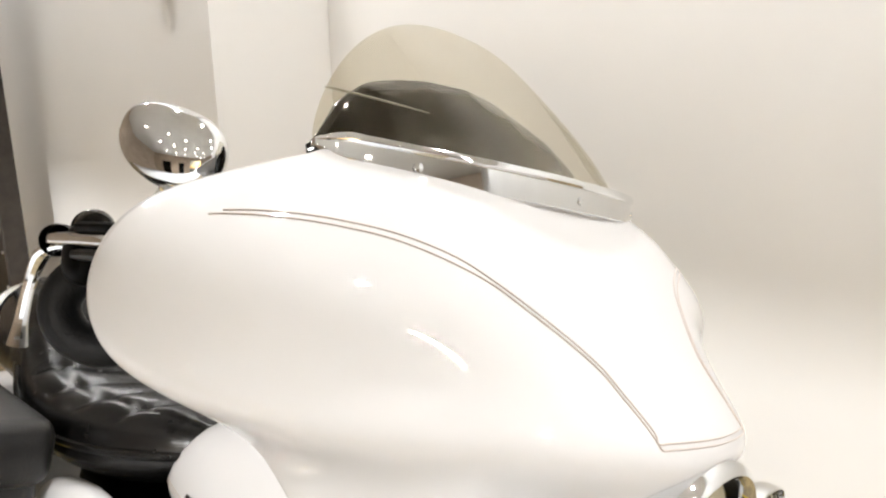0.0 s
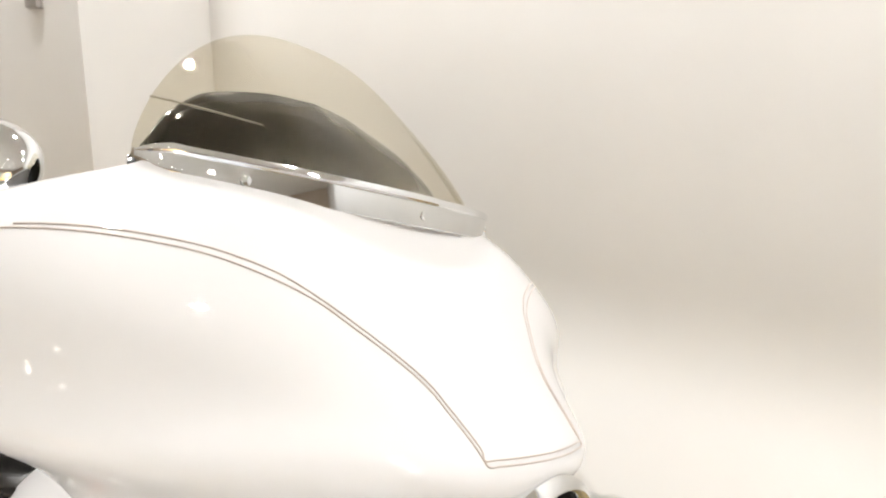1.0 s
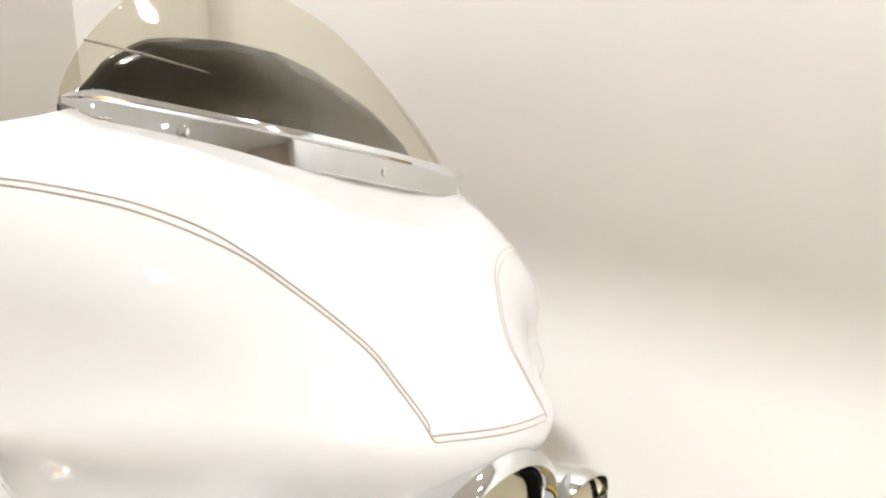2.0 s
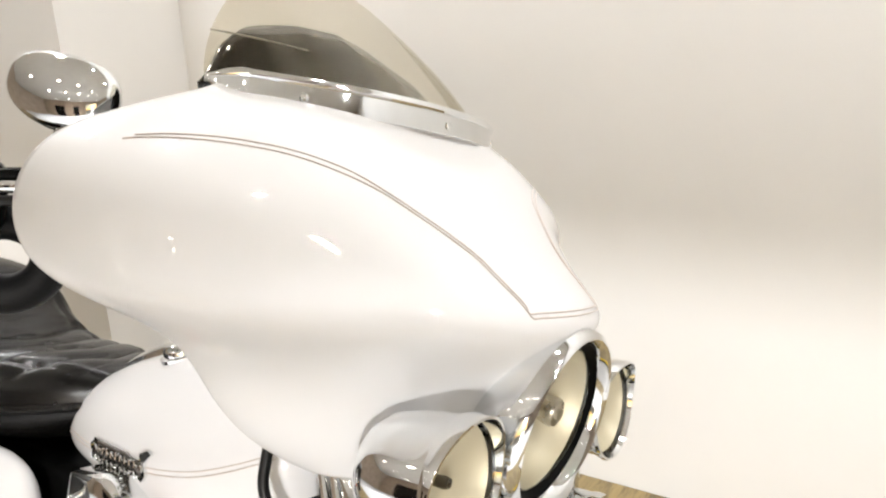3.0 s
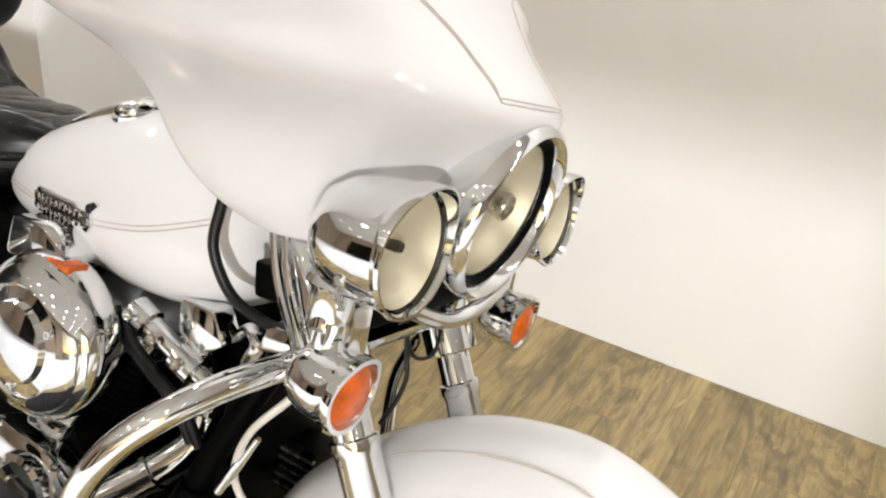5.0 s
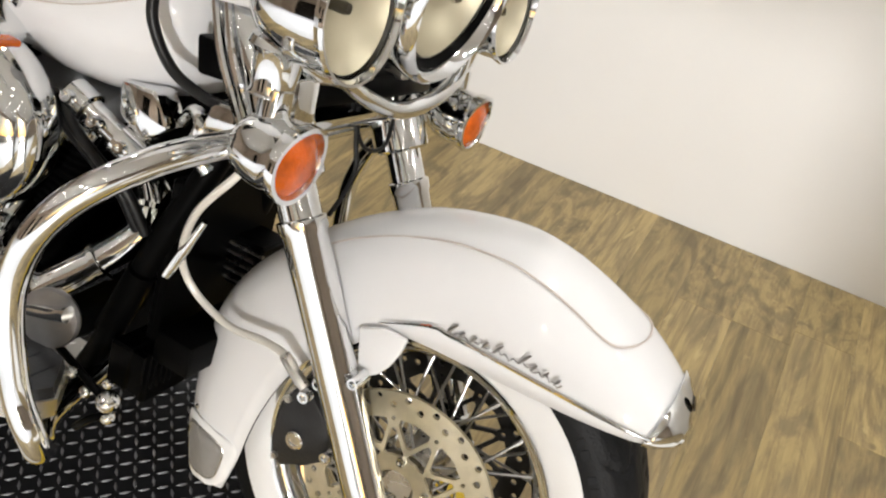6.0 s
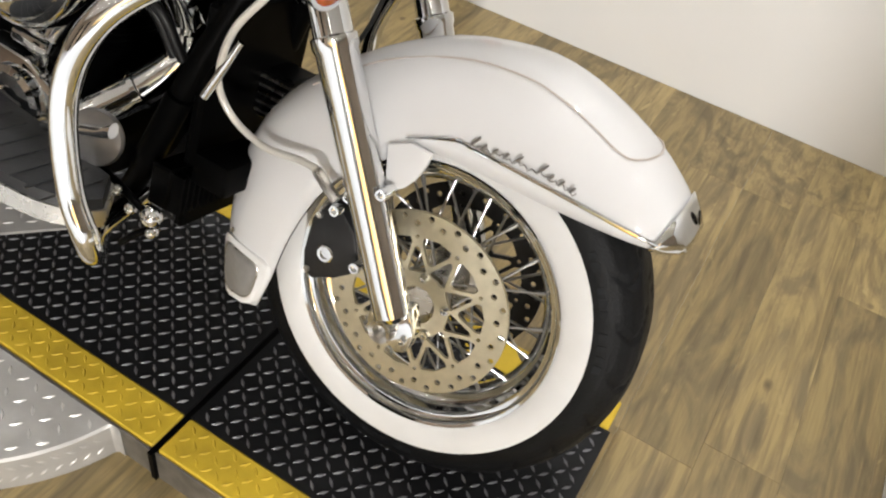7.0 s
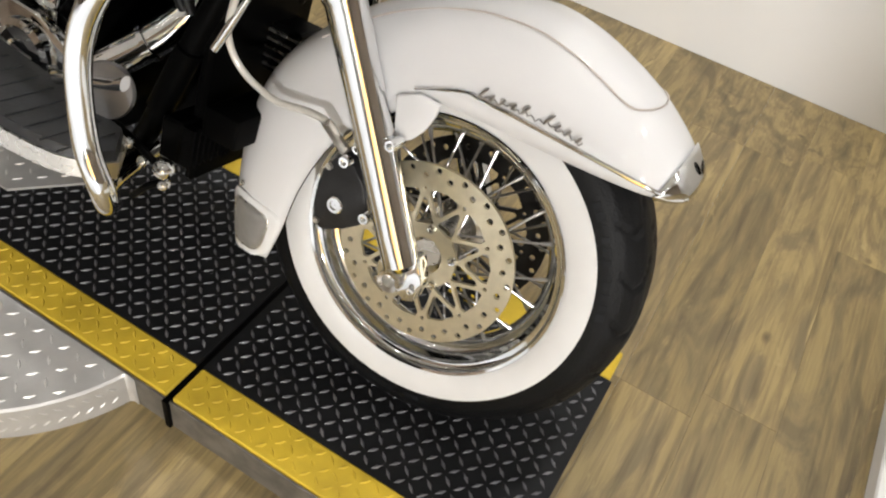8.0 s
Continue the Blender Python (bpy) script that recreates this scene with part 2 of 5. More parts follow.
def build_room():
    b = B()
    # Slab under the planks; its bare unseen part serves as a bounce surface.
    box(b, -6.0, 7.5, -5.2, 1.6, -0.12, -0.012)
    floor = solid("floor", b, PALEFLOOR, "wood-look plank floor of a showroom", kind="structure")
    b = B()
    box(b, COL_X, 7.5, WALL_Y, WALL_Y + 0.12, -0.02, CEILING)
    solid("wall_back", b, WALLPAINT, "plain warm white painted wall behind the motorcycle")
    b = B()
    box(b, -6.0, COL_X - 0.003, COL_Y, WALL_Y + 0.12, -0.02, CEILING)
    solid("wall_column", b, WALLPAINT, "warm white wall that steps forward beside the motorcycle")
    # Side and front walls are out of view, added to shape the room's light.
    b = B()
    box(b, -6.12, -6.0, -5.2, COL_Y - 0.002, -0.02, CEILING)
    solid("wall_west", b, BROWNWALL, "unseen tan wall added to tint the bounce light")
    b = B()
    box(b, 7.5, 7.62, -5.2, WALL_Y, -0.02, CEILING)
    solid("wall_east", b, BROWNWALL, "unseen tan wall added to tint the bounce light")
    b = B()
    holes = [(-4.6, -3.2, 2.2), (-1.9, -0.9, 2.2), (0.5, 5.3, 2.6)]
    edges = [-6.0] + [e for h in holes for e in h[:2]] + [7.5]
    for a, c in zip(edges[::2], edges[1::2]):
        box(b, a, c, -5.32, -5.2, -0.02, 2.6)
    for a, c, top in holes[:2]:
        box(b, a, c, -5.32, -5.2, top, 2.6)
    box(b, -6.0, 7.5, -5.32, -5.2, 2.6, CEILING)
    solid("wall_front", b, DARKWALL, "unseen tan wall with added dark panels and a shop window")
    # Unseen dark panels, added to give the chrome something black to reflect.
    for k, (a, c, top) in enumerate(holes[:2]):
        b = B()
        box(b, a + 0.003, c - 0.003, -5.30, -5.26, -0.01, top - 0.003)
        solid("door_%d" % (k + 1), b, GLOSSBLACK, "unseen dark panel added for the chrome to reflect")
    a, c, top = holes[2]
    b = B()
    for x0, x1, z0, z1 in ((a + 0.002, a + 0.05, 0.0, top - 0.002), (c - 0.05, c - 0.002, 0.0, top - 0.002), (a + 0.05, c - 0.05, 0.0, 0.05), (a + 0.05, c - 0.05, top - 0.04, top - 0.002)):
        box(b, x0, x1, -5.29, -5.23, z0, z1, 0.004, 1)
    window = solid("window_1", b, STEEL, "wide steel-framed shop window")
    for k in range(4):
        w = (c - a - 0.1) / 4
        b = B()
        box(b, a + 0.05 + w * k + 0.002, a + 0.05 + w * (k + 1) - 0.002, -5.264, -5.256, 0.05, top - 0.04)
        part("pane", b, LENS, window, "clear window glass").visible_shadow = False
    b = B()
    box(b, -40.0, 40.0, -60.0, -5.33, -0.14, -0.03)
    solid("pavement", b, GREYEDGE, "grey pavement outside the shop window")
    b = B()
    box(b, -6.1, 7.6, -5.3, 1.62, CEILING, CEILING + 0.1)
    solid("ceiling", b, CEILPAINT, "pale tan showroom ceiling")
    return floor


def downlight(x, y, power, beam):
    root = thing("ceiling_light", (x, y, CEILING), "round recessed ceiling downlight with a white rim", "light", "ceiling lights")
    b = B()
    revolve(b, [(0.062, -0.001), (0.062, -0.012), (0.082, -0.012), (0.085, -0.001)], (x, y, CEILING), (0, 0, 1), 24)
    part("rim", b, CEILPAINT, root)
    b = B()
    revolve(b, [(0.0005, -0.004), (0.060, -0.004)], (x, y, CEILING), (0, 0, 1), 24)
    part("bulb_disc", b, glow_disc, root, "glowing lamp disc")
    data = bpy.data.lights.new("downlight", "AREA")
    data.shape, data.size, data.energy, data.color = "DISK", 0.12, power, (1.0, 0.99, 0.985)
    data.spread = radians(beam)
    lamp = new("lamp", data)
    lamp.location = (0, 0, -0.02)
    lamp.parent = root
    return root


glow_disc = glow("lamp_glow", (1.0, 0.92, 0.80), 40.0)
floor = build_room()
for x, y, power, beam in LAMPS:
    downlight(x, y, power, beam)


def build_wall_box():
    """Small rounded grey box on the column, with a bevelled cover and a dark peephole."""
    at = (-2.488, COL_Y, 1.628)
    root = thing("wall_box", at, "small grey plastic box fixed to the wall", "wall box")
    b = B()
    box(b, -2.528, -2.442, COL_Y - 0.007, COL_Y - 0.001, 1.628, 1.775, 0.0028, 3)
    part("backplate", b, BOXGREY, root)
    b = B()
    box(b, -2.525, -2.445, COL_Y - 0.022, COL_Y - 0.0075, 1.631, 1.770, 0.007, 4)
    cover = part("cover", b, BOXGREY, root, "rounded grey cover")
    b = B()
    revolve(b, [(0.0005, 0.003), (0.006, 0.003), (0.007, 0.0002)], (-2.486, COL_Y - 0.0222, 1.696), (0, -1, 0), 16)
    part("peephole", b, GLOSSBLACK, cover, "dark round peephole")
    # The cover's small highlight, made as a chrome chip.
    b = B()
    box(b, -2.494, -2.480, COL_Y - 0.0255, COL_Y - 0.0223, 1.655, 1.681, 0.0012, 2)
    part("latch", b, CHROME, cover, "bright chip standing in for a highlight")


build_wall_box()


# ---------------------------------------------------------------- the lift platform
DECK, NEAR_Y, FAR_Y, END_X, SEAM_X = 0.078, -0.284, 0.214, 0.320, -0.286
def lug(bm, x, y, z, turn, length, width, height):
    """One raised lozenge of a tread plate."""
    c, s = math.cos(turn), math.sin(turn)
    def at(u, v, h):
        return bm.verts.new((x + c * u - s * v, y + s * u + c * v, z + h))
    low = [at(-length, 0, 0), at(0, -width, 0), at(length, 0, 0), at(0, width, 0)]
    top = [at(-length * 0.55, 0, height), at(0, -width * 0.4, height), at(length * 0.55, 0, height), at(0, width * 0.4, height)]
    for i in range(4):
        j = (i + 1) % 4
        bm.faces.new((low[i], low[j], top[j], top[i]))
    bm.faces.new(top)


def tread(x0, x1, y0, y1, z, pitch=0.021, inside=None, size=1.0):
    bm = B()
    nx, ny = int((x1 - x0) / pitch), int((y1 - y0) / pitch)
    for i in range(nx):
        for j in range(ny):
            x, y = x0 + (i + 0.5) * (x1 - x0) / nx, y0 + (j + 0.5) * (y1 - y0) / ny
            if inside and not inside(x, y):
                continue
            lug(bm, x, y, z, radians(45 if (i + j) % 2 else -45) + radians(4), 0.0088 * size, 0.0025 * size, 0.0020)
    return bm


def build_platform():
    root = thing("lift_platform", (0, 0, 0), "black diamond-plate lift platform with yellow painted edges", "platform")
    for name, x0, x1 in (("deck", -2.6, SEAM_X - 0.006), ("front_deck", SEAM_X + 0.006, END_X)):
        b = B()
        box(b, x0, x1, NEAR_Y + 0.074, FAR_Y - 0.02, 0.02, DECK)
        d = part(name, b, PLATEBLACK, root, "black diamond tread plate")
        part("tread_relief", tread(x0 + 0.01, x1 - 0.01, NEAR_Y + 0.08, FAR_Y - 0.026, DECK, 0.021, None, 1.2), LUGBLACK, d)
        b = B()
        box(b, x0, x1, NEAR_Y, NEAR_Y + 0.074, 0.004, DECK, 0.003, 1)
        e = part("yellow_edge", b, YELLOW, root, "worn yellow painted edge strip")
        part("tread_relief", tread(x0 + 0.01, x1 - 0.01, NEAR_Y + 0.006, NEAR_Y + 0.07, DECK, 0.021, None, 1.15), YELLOW, e)
        b = B()
        box(b, x0, x1, NEAR_Y - 0.006, NEAR_Y - 0.002, 0.0, DECK - 0.004)
        part("side_plate", b, GREYEDGE, root, "scuffed grey steel side")
        b = B()
        box(b, x0, min(x1, END_X - 0.006), FAR_Y - 0.02, FAR_Y + 0.055, 0.004, DECK, 0.003, 1)
        part("yellow_edge", b, YELLOW, root)
    b = B()
    box(b, SEAM_X - 0.005, SEAM_X + 0.005, NEAR_Y - 0.012, FAR_Y + 0.055, 0.0, DECK - 0.002)
    part("seam_strip", b, BLACK, root, "black hinge gap across the deck")
    return root


build_platform()


def build_turntable():
    """A round aluminium tread-plate step beside the lift."""
    cx, cy, r = -0.728, -0.18, 0.375
    root = thing("round_step", (cx, -0.4, 0), "low round aluminium diamond-plate step beside the lift", "step")
    def arc(rr, z):
        pts = []
        for k in range(61):
            a = math.pi + math.pi * k / 60
            pts.append(Vector((cx + rr * math.cos(a), min(NEAR_Y - 0.008, cy + rr * math.sin(a)), z)))
        return pts
    b = B()
    loft(b, [arc(r, 0.0), arc(r, DECK - 0.004), arc(r - 0.004, DECK)], False, False)
    top = [v for v in b.verts if abs(v.co.z - DECK) < 1e-6]
    b.faces.new(top)
    part("plate", b, ALU, root, "bright worn aluminium plate")
    def ok(x, y):
        return y < NEAR_Y - 0.02 and math.hypot(x - cx, y - cy) < r - 0.012
    part("tread_relief", tread(cx - r, cx + r, cy - r, NEAR_Y - 0.012, DECK, 0.03, ok, 1.25), LUGALU, root)
    b = B()
    for k in range(110):
        a = math.pi * (1 + k / 109)
        if k % 2:
            continue
        x, y = cx + (r + 0.0005) * math.cos(a), cy + (r + 0.0005) * math.sin(a)
        if y > NEAR_Y - 0.02:
            continue
        for z, lean in ((0.024, 0.7), (0.054, -0.7)):
            t = Vector((-math.sin(a), math.cos(a), 0))
            n = Vector((math.cos(a), math.sin(a), 0))
            c = Vector((x, y, z))
            d = (t * math.cos(lean) + Vector((0, 0, 1)) * math.sin(lean)) * 0.010
            e = (t * -math.sin(lean) + Vector((0, 0, 1)) * math.cos(lean)) * 0.003
            vs = [b.verts.new(p) for p in (c - d, c - e, c + d, c + e, c + n * 0.0018)]
            for i in range(4):
                b.faces.new((vs[i], vs[(i + 1) % 4], vs[4]))
    part("rim_relief", b, LUGALU, root)


build_turntable()


# ---------------------------------------------------------------- the motorcycle
# The front assembly's lean on the lift, and the small set of the rest of the frame against it.
LEAN = Matrix(((0.99981, 0.01858, 0.00533, 0.0), (-0.01933, 0.96099, 0.27591, 0.0), (0.0, -0.27596, 0.96117, 0.39596), (0, 0, 0, 1)))
BIKE = LEAN @ Matrix(((0.963, -0.0305, 0.035, -0.0048), (0.027, 0.9886, -0.0178, 0.0167), (-0.0159, -0.0085, 0.9917, -0.0037), (0, 0, 0, 1)))
bike = thing("motorcycle", (0, 0, DECK), "white touring motorcycle with chrome trim leaning on the lift", "motorcycle")


def bp(name, bm, mat, parent=None, label="", sharp=35):
    return part(name, bm, mat, parent or bike, label, BIKE, sharp)


def fp(name, bm, mat, parent=None, label="", sharp=35):
    """As bp(), for what sits on the fairing."""
    return part(name, bm, mat, parent or bike, label, LEAN, sharp)


def superq(n, k, p):
    """k + 1 points of a quarter superellipse from (0, 1) to (1, 0)."""
    out = []
    for i in range(k + 1):
        a = math.pi / 2 * (i / k)
        out.append((math.sin(a) ** (2 / n), max(0.0, math.cos(a)) ** (2 / p)))
    return out


# Half plan of the fairing by height: z, front x, half width, rear x.
FAIRING = [
    (0.943, -0.317, 0.270, -0.422),
    (0.934, -0.311, 0.280, -0.424),
    (0.920, -0.300, 0.315, -0.430),
    (0.902, -0.282, 0.350, -0.436),
    (0.885, -0.264, 0.385, -0.440),
    (0.860, -0.234, 0.418, -0.430),
    (0.825, -0.190, 0.438, -0.418),
    (0.795, -0.153, 0.442, -0.411),
    (0.768, -0.116, 0.437, -0.398),
    (0.750, -0.094, 0.430, -0.370),
    (0.735, -0.080, 0.405, -0.345),
    (0.718, -0.078, 0.365, -0.334),
    (0.700, -0.096, 0.327, -0.336),
    (0.675, -0.116, 0.297, -0.345),
    (0.650, -0.130, 0.275, -0.350),
    (0.620, -0.142, 0.255, -0.345),
    (0.595, -0.152, 0.240, -0.336),
    (0.570, -0.166, 0.220, -0.320),
    (0.552, -0.186, 0.190, -0.292),
]


def fairing_skin(z, u, out=0.0):
    """The fairing's skin at a height; u runs from -1 at the near wing's end over the nose to 1."""
    zs = [r[0] for r in FAIRING][::-1]
    xf, w, xr = (float(np.interp(z, zs, [r[i] for r in FAIRING][::-1])) for i in (1, 2, 3))
    s = min(abs(u), 1.0)
    n = float(np.interp(z, (0.70, 0.77, 0.80, 0.84, 0.94), (1.8, 1.8, 2.0, 2.3, 2.4)))
    c = max(0.0, 1 - s**n) ** (1 / n)
    dip = float(np.interp(z, (0.552, 0.60, 0.70, 0.755, 0.775, 0.80, 0.82, 0.84, 0.86, 0.94), (0.0, 0.015, 0.05, 0.06, 0.05, 0.030, 0.016, 0.004, 0.0, 0.0)))
    dip *= math.exp(-(((s - 0.62) / (0.25 if s < 0.62 else 0.28)) ** 2)) - 0.16 * s**6
    if u < 0:
        dip *= 0.4
    x = xf - (xf - xr) * (1 - c) - dip
    k = min(max((z - 0.918) / 0.024, 0.0), 1.0)
    k = k * k * (3 - 2 * k)
    x += k * (-0.305 - 0.104 * (abs(w * u) / 0.27) ** 2.2 - x)
    y = w * u - float(np.interp(z, (0.552, 0.62, 0.86, 0.936), (0.01, 0.03, 0.03, 0.0)))
    k = min(max((0.112 - math.hypot(abs(y) - 0.212, z - 0.592)) / 0.060, 0.0), 1.0)
    x += k * k * (3 - 2 * k) * (min(x, -0.185) - x)
    k = min(max((0.090 - math.hypot(y + 0.018, z - 0.620)) / 0.02, 0.0), 1.0)
    x += k * (min(x, -0.205) - x)
    return Vector((x + out, y, z))


def fairing_row(z, k=80):
    us = []
    for i in range(-k, k + 1):
        a = math.pi / 2 * (i / k)
        us.append(math.copysign(abs(math.sin(a)) ** 0.8, a))
    return [fairing_skin(z, u) for u in us]


def fairing_u(z, y):
    """The u that lies at y on the near side."""
    lo, hi = -1.0, 0.0
    for _ in range(40):
        mid = (lo + hi) / 2
        if fairing_skin(z, mid).y < y:
            lo = mid
        else:
            hi = mid
    return lo


def fairing_heights(steps=8):
    zs = [r[0] for r in FAIRING]
    return [a + (b - a) * k / steps for a, b in zip(zs, zs[1:]) for k in range(steps)] + [zs[-1]]


def build_fairing():
    b = B()
    rows = [fairing_row(z) for z in fairing_heights()]
    for _ in range(56):
        rows = [rows[0]] + [[(a + b * 2 + c) / 4 for a, b, c in zip(rows[i - 1], rows[i], rows[i + 1])] for i in range(1, len(rows) - 1)] + [rows[-1]]
    loft(b, rows, False, False)
    global fairing_tree
    b.normal_update()
    fairing_tree = BVHTree.FromBMesh(b)
    shell = fp("fairing", b, WHITE, None, "pearl white batwing fairing with grey pinstripes", 60)
    nose = max(shell.data.polygons, key=lambda f: f.center.x)
    if nose.normal.x < 0:
        shell.data.flip_normals()
    mod = shell.modifiers.new("thickness", "SOLIDIFY")
    mod.thickness, mod.offset = 0.006, -1
    return shell


fairing = build_fairing()

def trim_curve(n=40, w=0.272):
    k = [-w + 2 * w * i / n for i in range(n + 1)]
    return [Vector((-0.318 - 0.104 * (abs(y) / 0.27) ** 2.2, y, 0.950)) for y in k]


def build_trim():
    b = B()
    rows = []
    for dz, dx in ((-0.0215, 0.0170), (-0.0225, 0.0200), (-0.0210, 0.0215), (-0.008, 0.0205), (0.0035, 0.0190), (0.0042, 0.0212), (0.0065, 0.0226), (0.0095, 0.0222), (0.0122, 0.0200), (0.0130, 0.0165), (0.0120, 0.0100), (0.010, -0.004), (-0.0215, -0.004)):
        rows.append([p + Vector((dx, 0, dz)) * (1 - 0.75 * max(0.0, (abs(p.y) / 0.272 - 0.95) / 0.05)) for p in trim_curve(60)])
    rows = [[r[i] for r in rows] for i in range(len(rows[0]))]
    loft(b, rows, True, True)
    t = fp("windshield_trim", b, CHROME, fairing, "chrome strip along the base of the windshield")
    for y in (-0.20, 0.0, 0.20):
        p = Vector((-0.318 - 0.104 * (abs(y) / 0.27) ** 2.2 + 0.0205, y, 0.941))
        b = B()
        revolve(b, [(0.0052, 0.0), (0.0048, 0.0015), (0.003, 0.0022), (0.0005, 0.0024)], p, (1, 0.35 * y / 0.2, 0.25), 14)
        fp("trim_screw", b, CHROME, t)


build_trim()


def shield_height(y):
    return 0.262 * max(0.0, 1 - (abs(y) / 0.272) ** 2.4) ** 0.9


def build_windshield():
    b = B()
    base = trim_curve(96, 0.2715)
    way = Vector((-0.76, 0, 0.65))
    rows = []
    for k in range(25):
        f = k / 24
        rows.append([p + way * shield_height(p.y) * f + Vector((0.016 * math.sin(math.pi * f) * shield_height(p.y) / 0.27, 0, 0)) + Vector((-0.002, 0, 0.004)) for p in base])
    loft(b, rows, False, False)
    s = fp("windshield", b, SMOKE, None, "low smoked clear windshield", 60)
    mod = s.modifiers.new("thickness", "SOLIDIFY")
    mod.thickness = 0.003
    s.visible_shadow = False
    b = B()
    line = []
    for k in range(25):
        y = -0.238 + 0.085 * k / 24
        h = 0.082 - 0.010 * k / 24
        q = h / shield_height(y)
        line.append(Vector((-0.318 - 0.104 * (abs(y) / 0.27) ** 2.2, y, 0.950)) + way * h + Vector((0.016 * math.sin(math.pi * q) * shield_height(y) / 0.27 - 0.004, 0, 0.004)))
    tube(b, line, [0.0011, 0.0011, 0.0009, 0.0005], 6, 1)
    fp("fold_line", b, SMOKEEDGE, s, "dark fold line across the windshield", 60)
    return s


build_windshield()


def build_dash():
    """Black inner fairing behind the windshield, with its hood over the dials."""
    b = B()
    rows = []
    for k in range(53):
        y = -0.260 + 0.520 * k / 52
        t = abs(y) / 0.260
        base = -0.318 - 0.104 * (abs(y) / 0.27) ** 2.2 - 0.018
        ridge = float(np.interp(t, (0.0, 0.25, 0.42, 0.62, 0.8, 1.0), (1.043, 1.040, 1.034, 1.028, 1.014, 0.955)))
        top = Vector((-0.470 - 0.03 * t, y, ridge))
        front = Vector((base, y, 0.940))
        e = 1 - t**4
        top = front.lerp(top, 0.25 + 0.75 * e)
        lip = top + Vector((-0.035, 0, -0.012)) * e
        low = front.lerp(Vector((-0.505 - 0.01 * t, y, 0.80 + 0.03 * t)), e) - Vector((0, 0, 0.02))
        inner = front.lerp(Vector((-0.40, y, 0.72 + 0.1 * t)), e) - Vector((0, 0, 0.03))
        rows.append(smooth_path([front, front.lerp(top, 0.5) + Vector((-0.004, 0, -0.006)), top, lip, low, inner], 4))
    loft(b, rows, False, False)
    fp("inner_fairing", b, GLOSSBLACK, None, "glossy black inner fairing and dash hood", 50)


build_dash()


# Front fender: crown x, z, lower edge x, z, half width.
FENDER = [
    (-0.322, -0.150, -0.228, -0.122, 0.098),
    (-0.345, -0.070, -0.214, -0.060, 0.100),
    (-0.354, 0.010, -0.203, 0.010, 0.102),
    (-0.346, 0.100, -0.180, 0.085, 0.105),
    (-0.318, 0.175, -0.150, 0.145, 0.108),
    (-0.262, 0.245, -0.115, 0.185, 0.110),
    (-0.185, 0.312, -0.085, 0.212, 0.112),
    (-0.090, 0.366, -0.055, 0.245, 0.114),
    (0.015, 0.392, -0.015, 0.254, 0.114),
    (0.085, 0.390, 0.055, 0.256, 0.113),
    (0.150, 0.372, 0.130, 0.256, 0.110),
    (0.210, 0.346, 0.195, 0.256, 0.104),
    (0.258, 0.315, 0.245, 0.256, 0.094),
    (0.290, 0.288, 0.278, 0.256, 0.078),
    (0.306, 0.268, 0.300, 0.257, 0.052),
]


def fender_row(cx, cz, ex, ez, w, k=14):
    q = superq(2.5, k, 2.3)
    half = [Vector((ex + (cx - ex) * c, -w * s, ez + (cz - ez) * c)) for s, c in q]
    return half[::-1] + [Vector((p.x, -p.y, p.z)) for p in half[1:]]


def fender_rows(steps=3):
    a = smooth_path([Vector(r[:3]) for r in FENDER], steps)
    c = smooth_path([Vector((r[3], r[4], 0)) for r in FENDER], steps)
    return [(p.x, p.y, p.z, q.x, q.y) for p, q in zip(a, c)]


FENDSET = BIKE @ Matrix.Translation((0.001, 0.004, 0.0))


def dp(name, bm, mat, parent=None, label="", sharp=35):
    """As bp(), for what is fixed to the front fender."""
    return part(name, bm, mat, parent or bike, label, FENDSET, sharp)


def build_fender():
    b = B()
    loft(b, [fender_row(*r) for r in fender_rows()], False, False)
    f = dp("front_fender", b, WHITE, None, "deep white front fender with chrome edge trim", 60)
    mod = f.modifiers.new("thickness", "SOLIDIFY")
    mod.thickness, mod.offset = 0.004, -1
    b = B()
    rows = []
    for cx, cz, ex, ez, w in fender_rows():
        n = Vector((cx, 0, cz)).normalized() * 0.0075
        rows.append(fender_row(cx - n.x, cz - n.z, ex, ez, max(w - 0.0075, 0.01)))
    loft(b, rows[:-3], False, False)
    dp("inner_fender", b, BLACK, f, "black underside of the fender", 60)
    return f


fender = build_fender()

WY = 0.02
WHEEL = BIKE @ Matrix.Translation((0.008, 0.0057, 0.0))


def wp(name, bm, mat, parent=None, label="", sharp=35):
    """As bp(), for what turns with the front wheel."""
    return part(name, bm, mat, parent or bike, label, WHEEL, sharp)


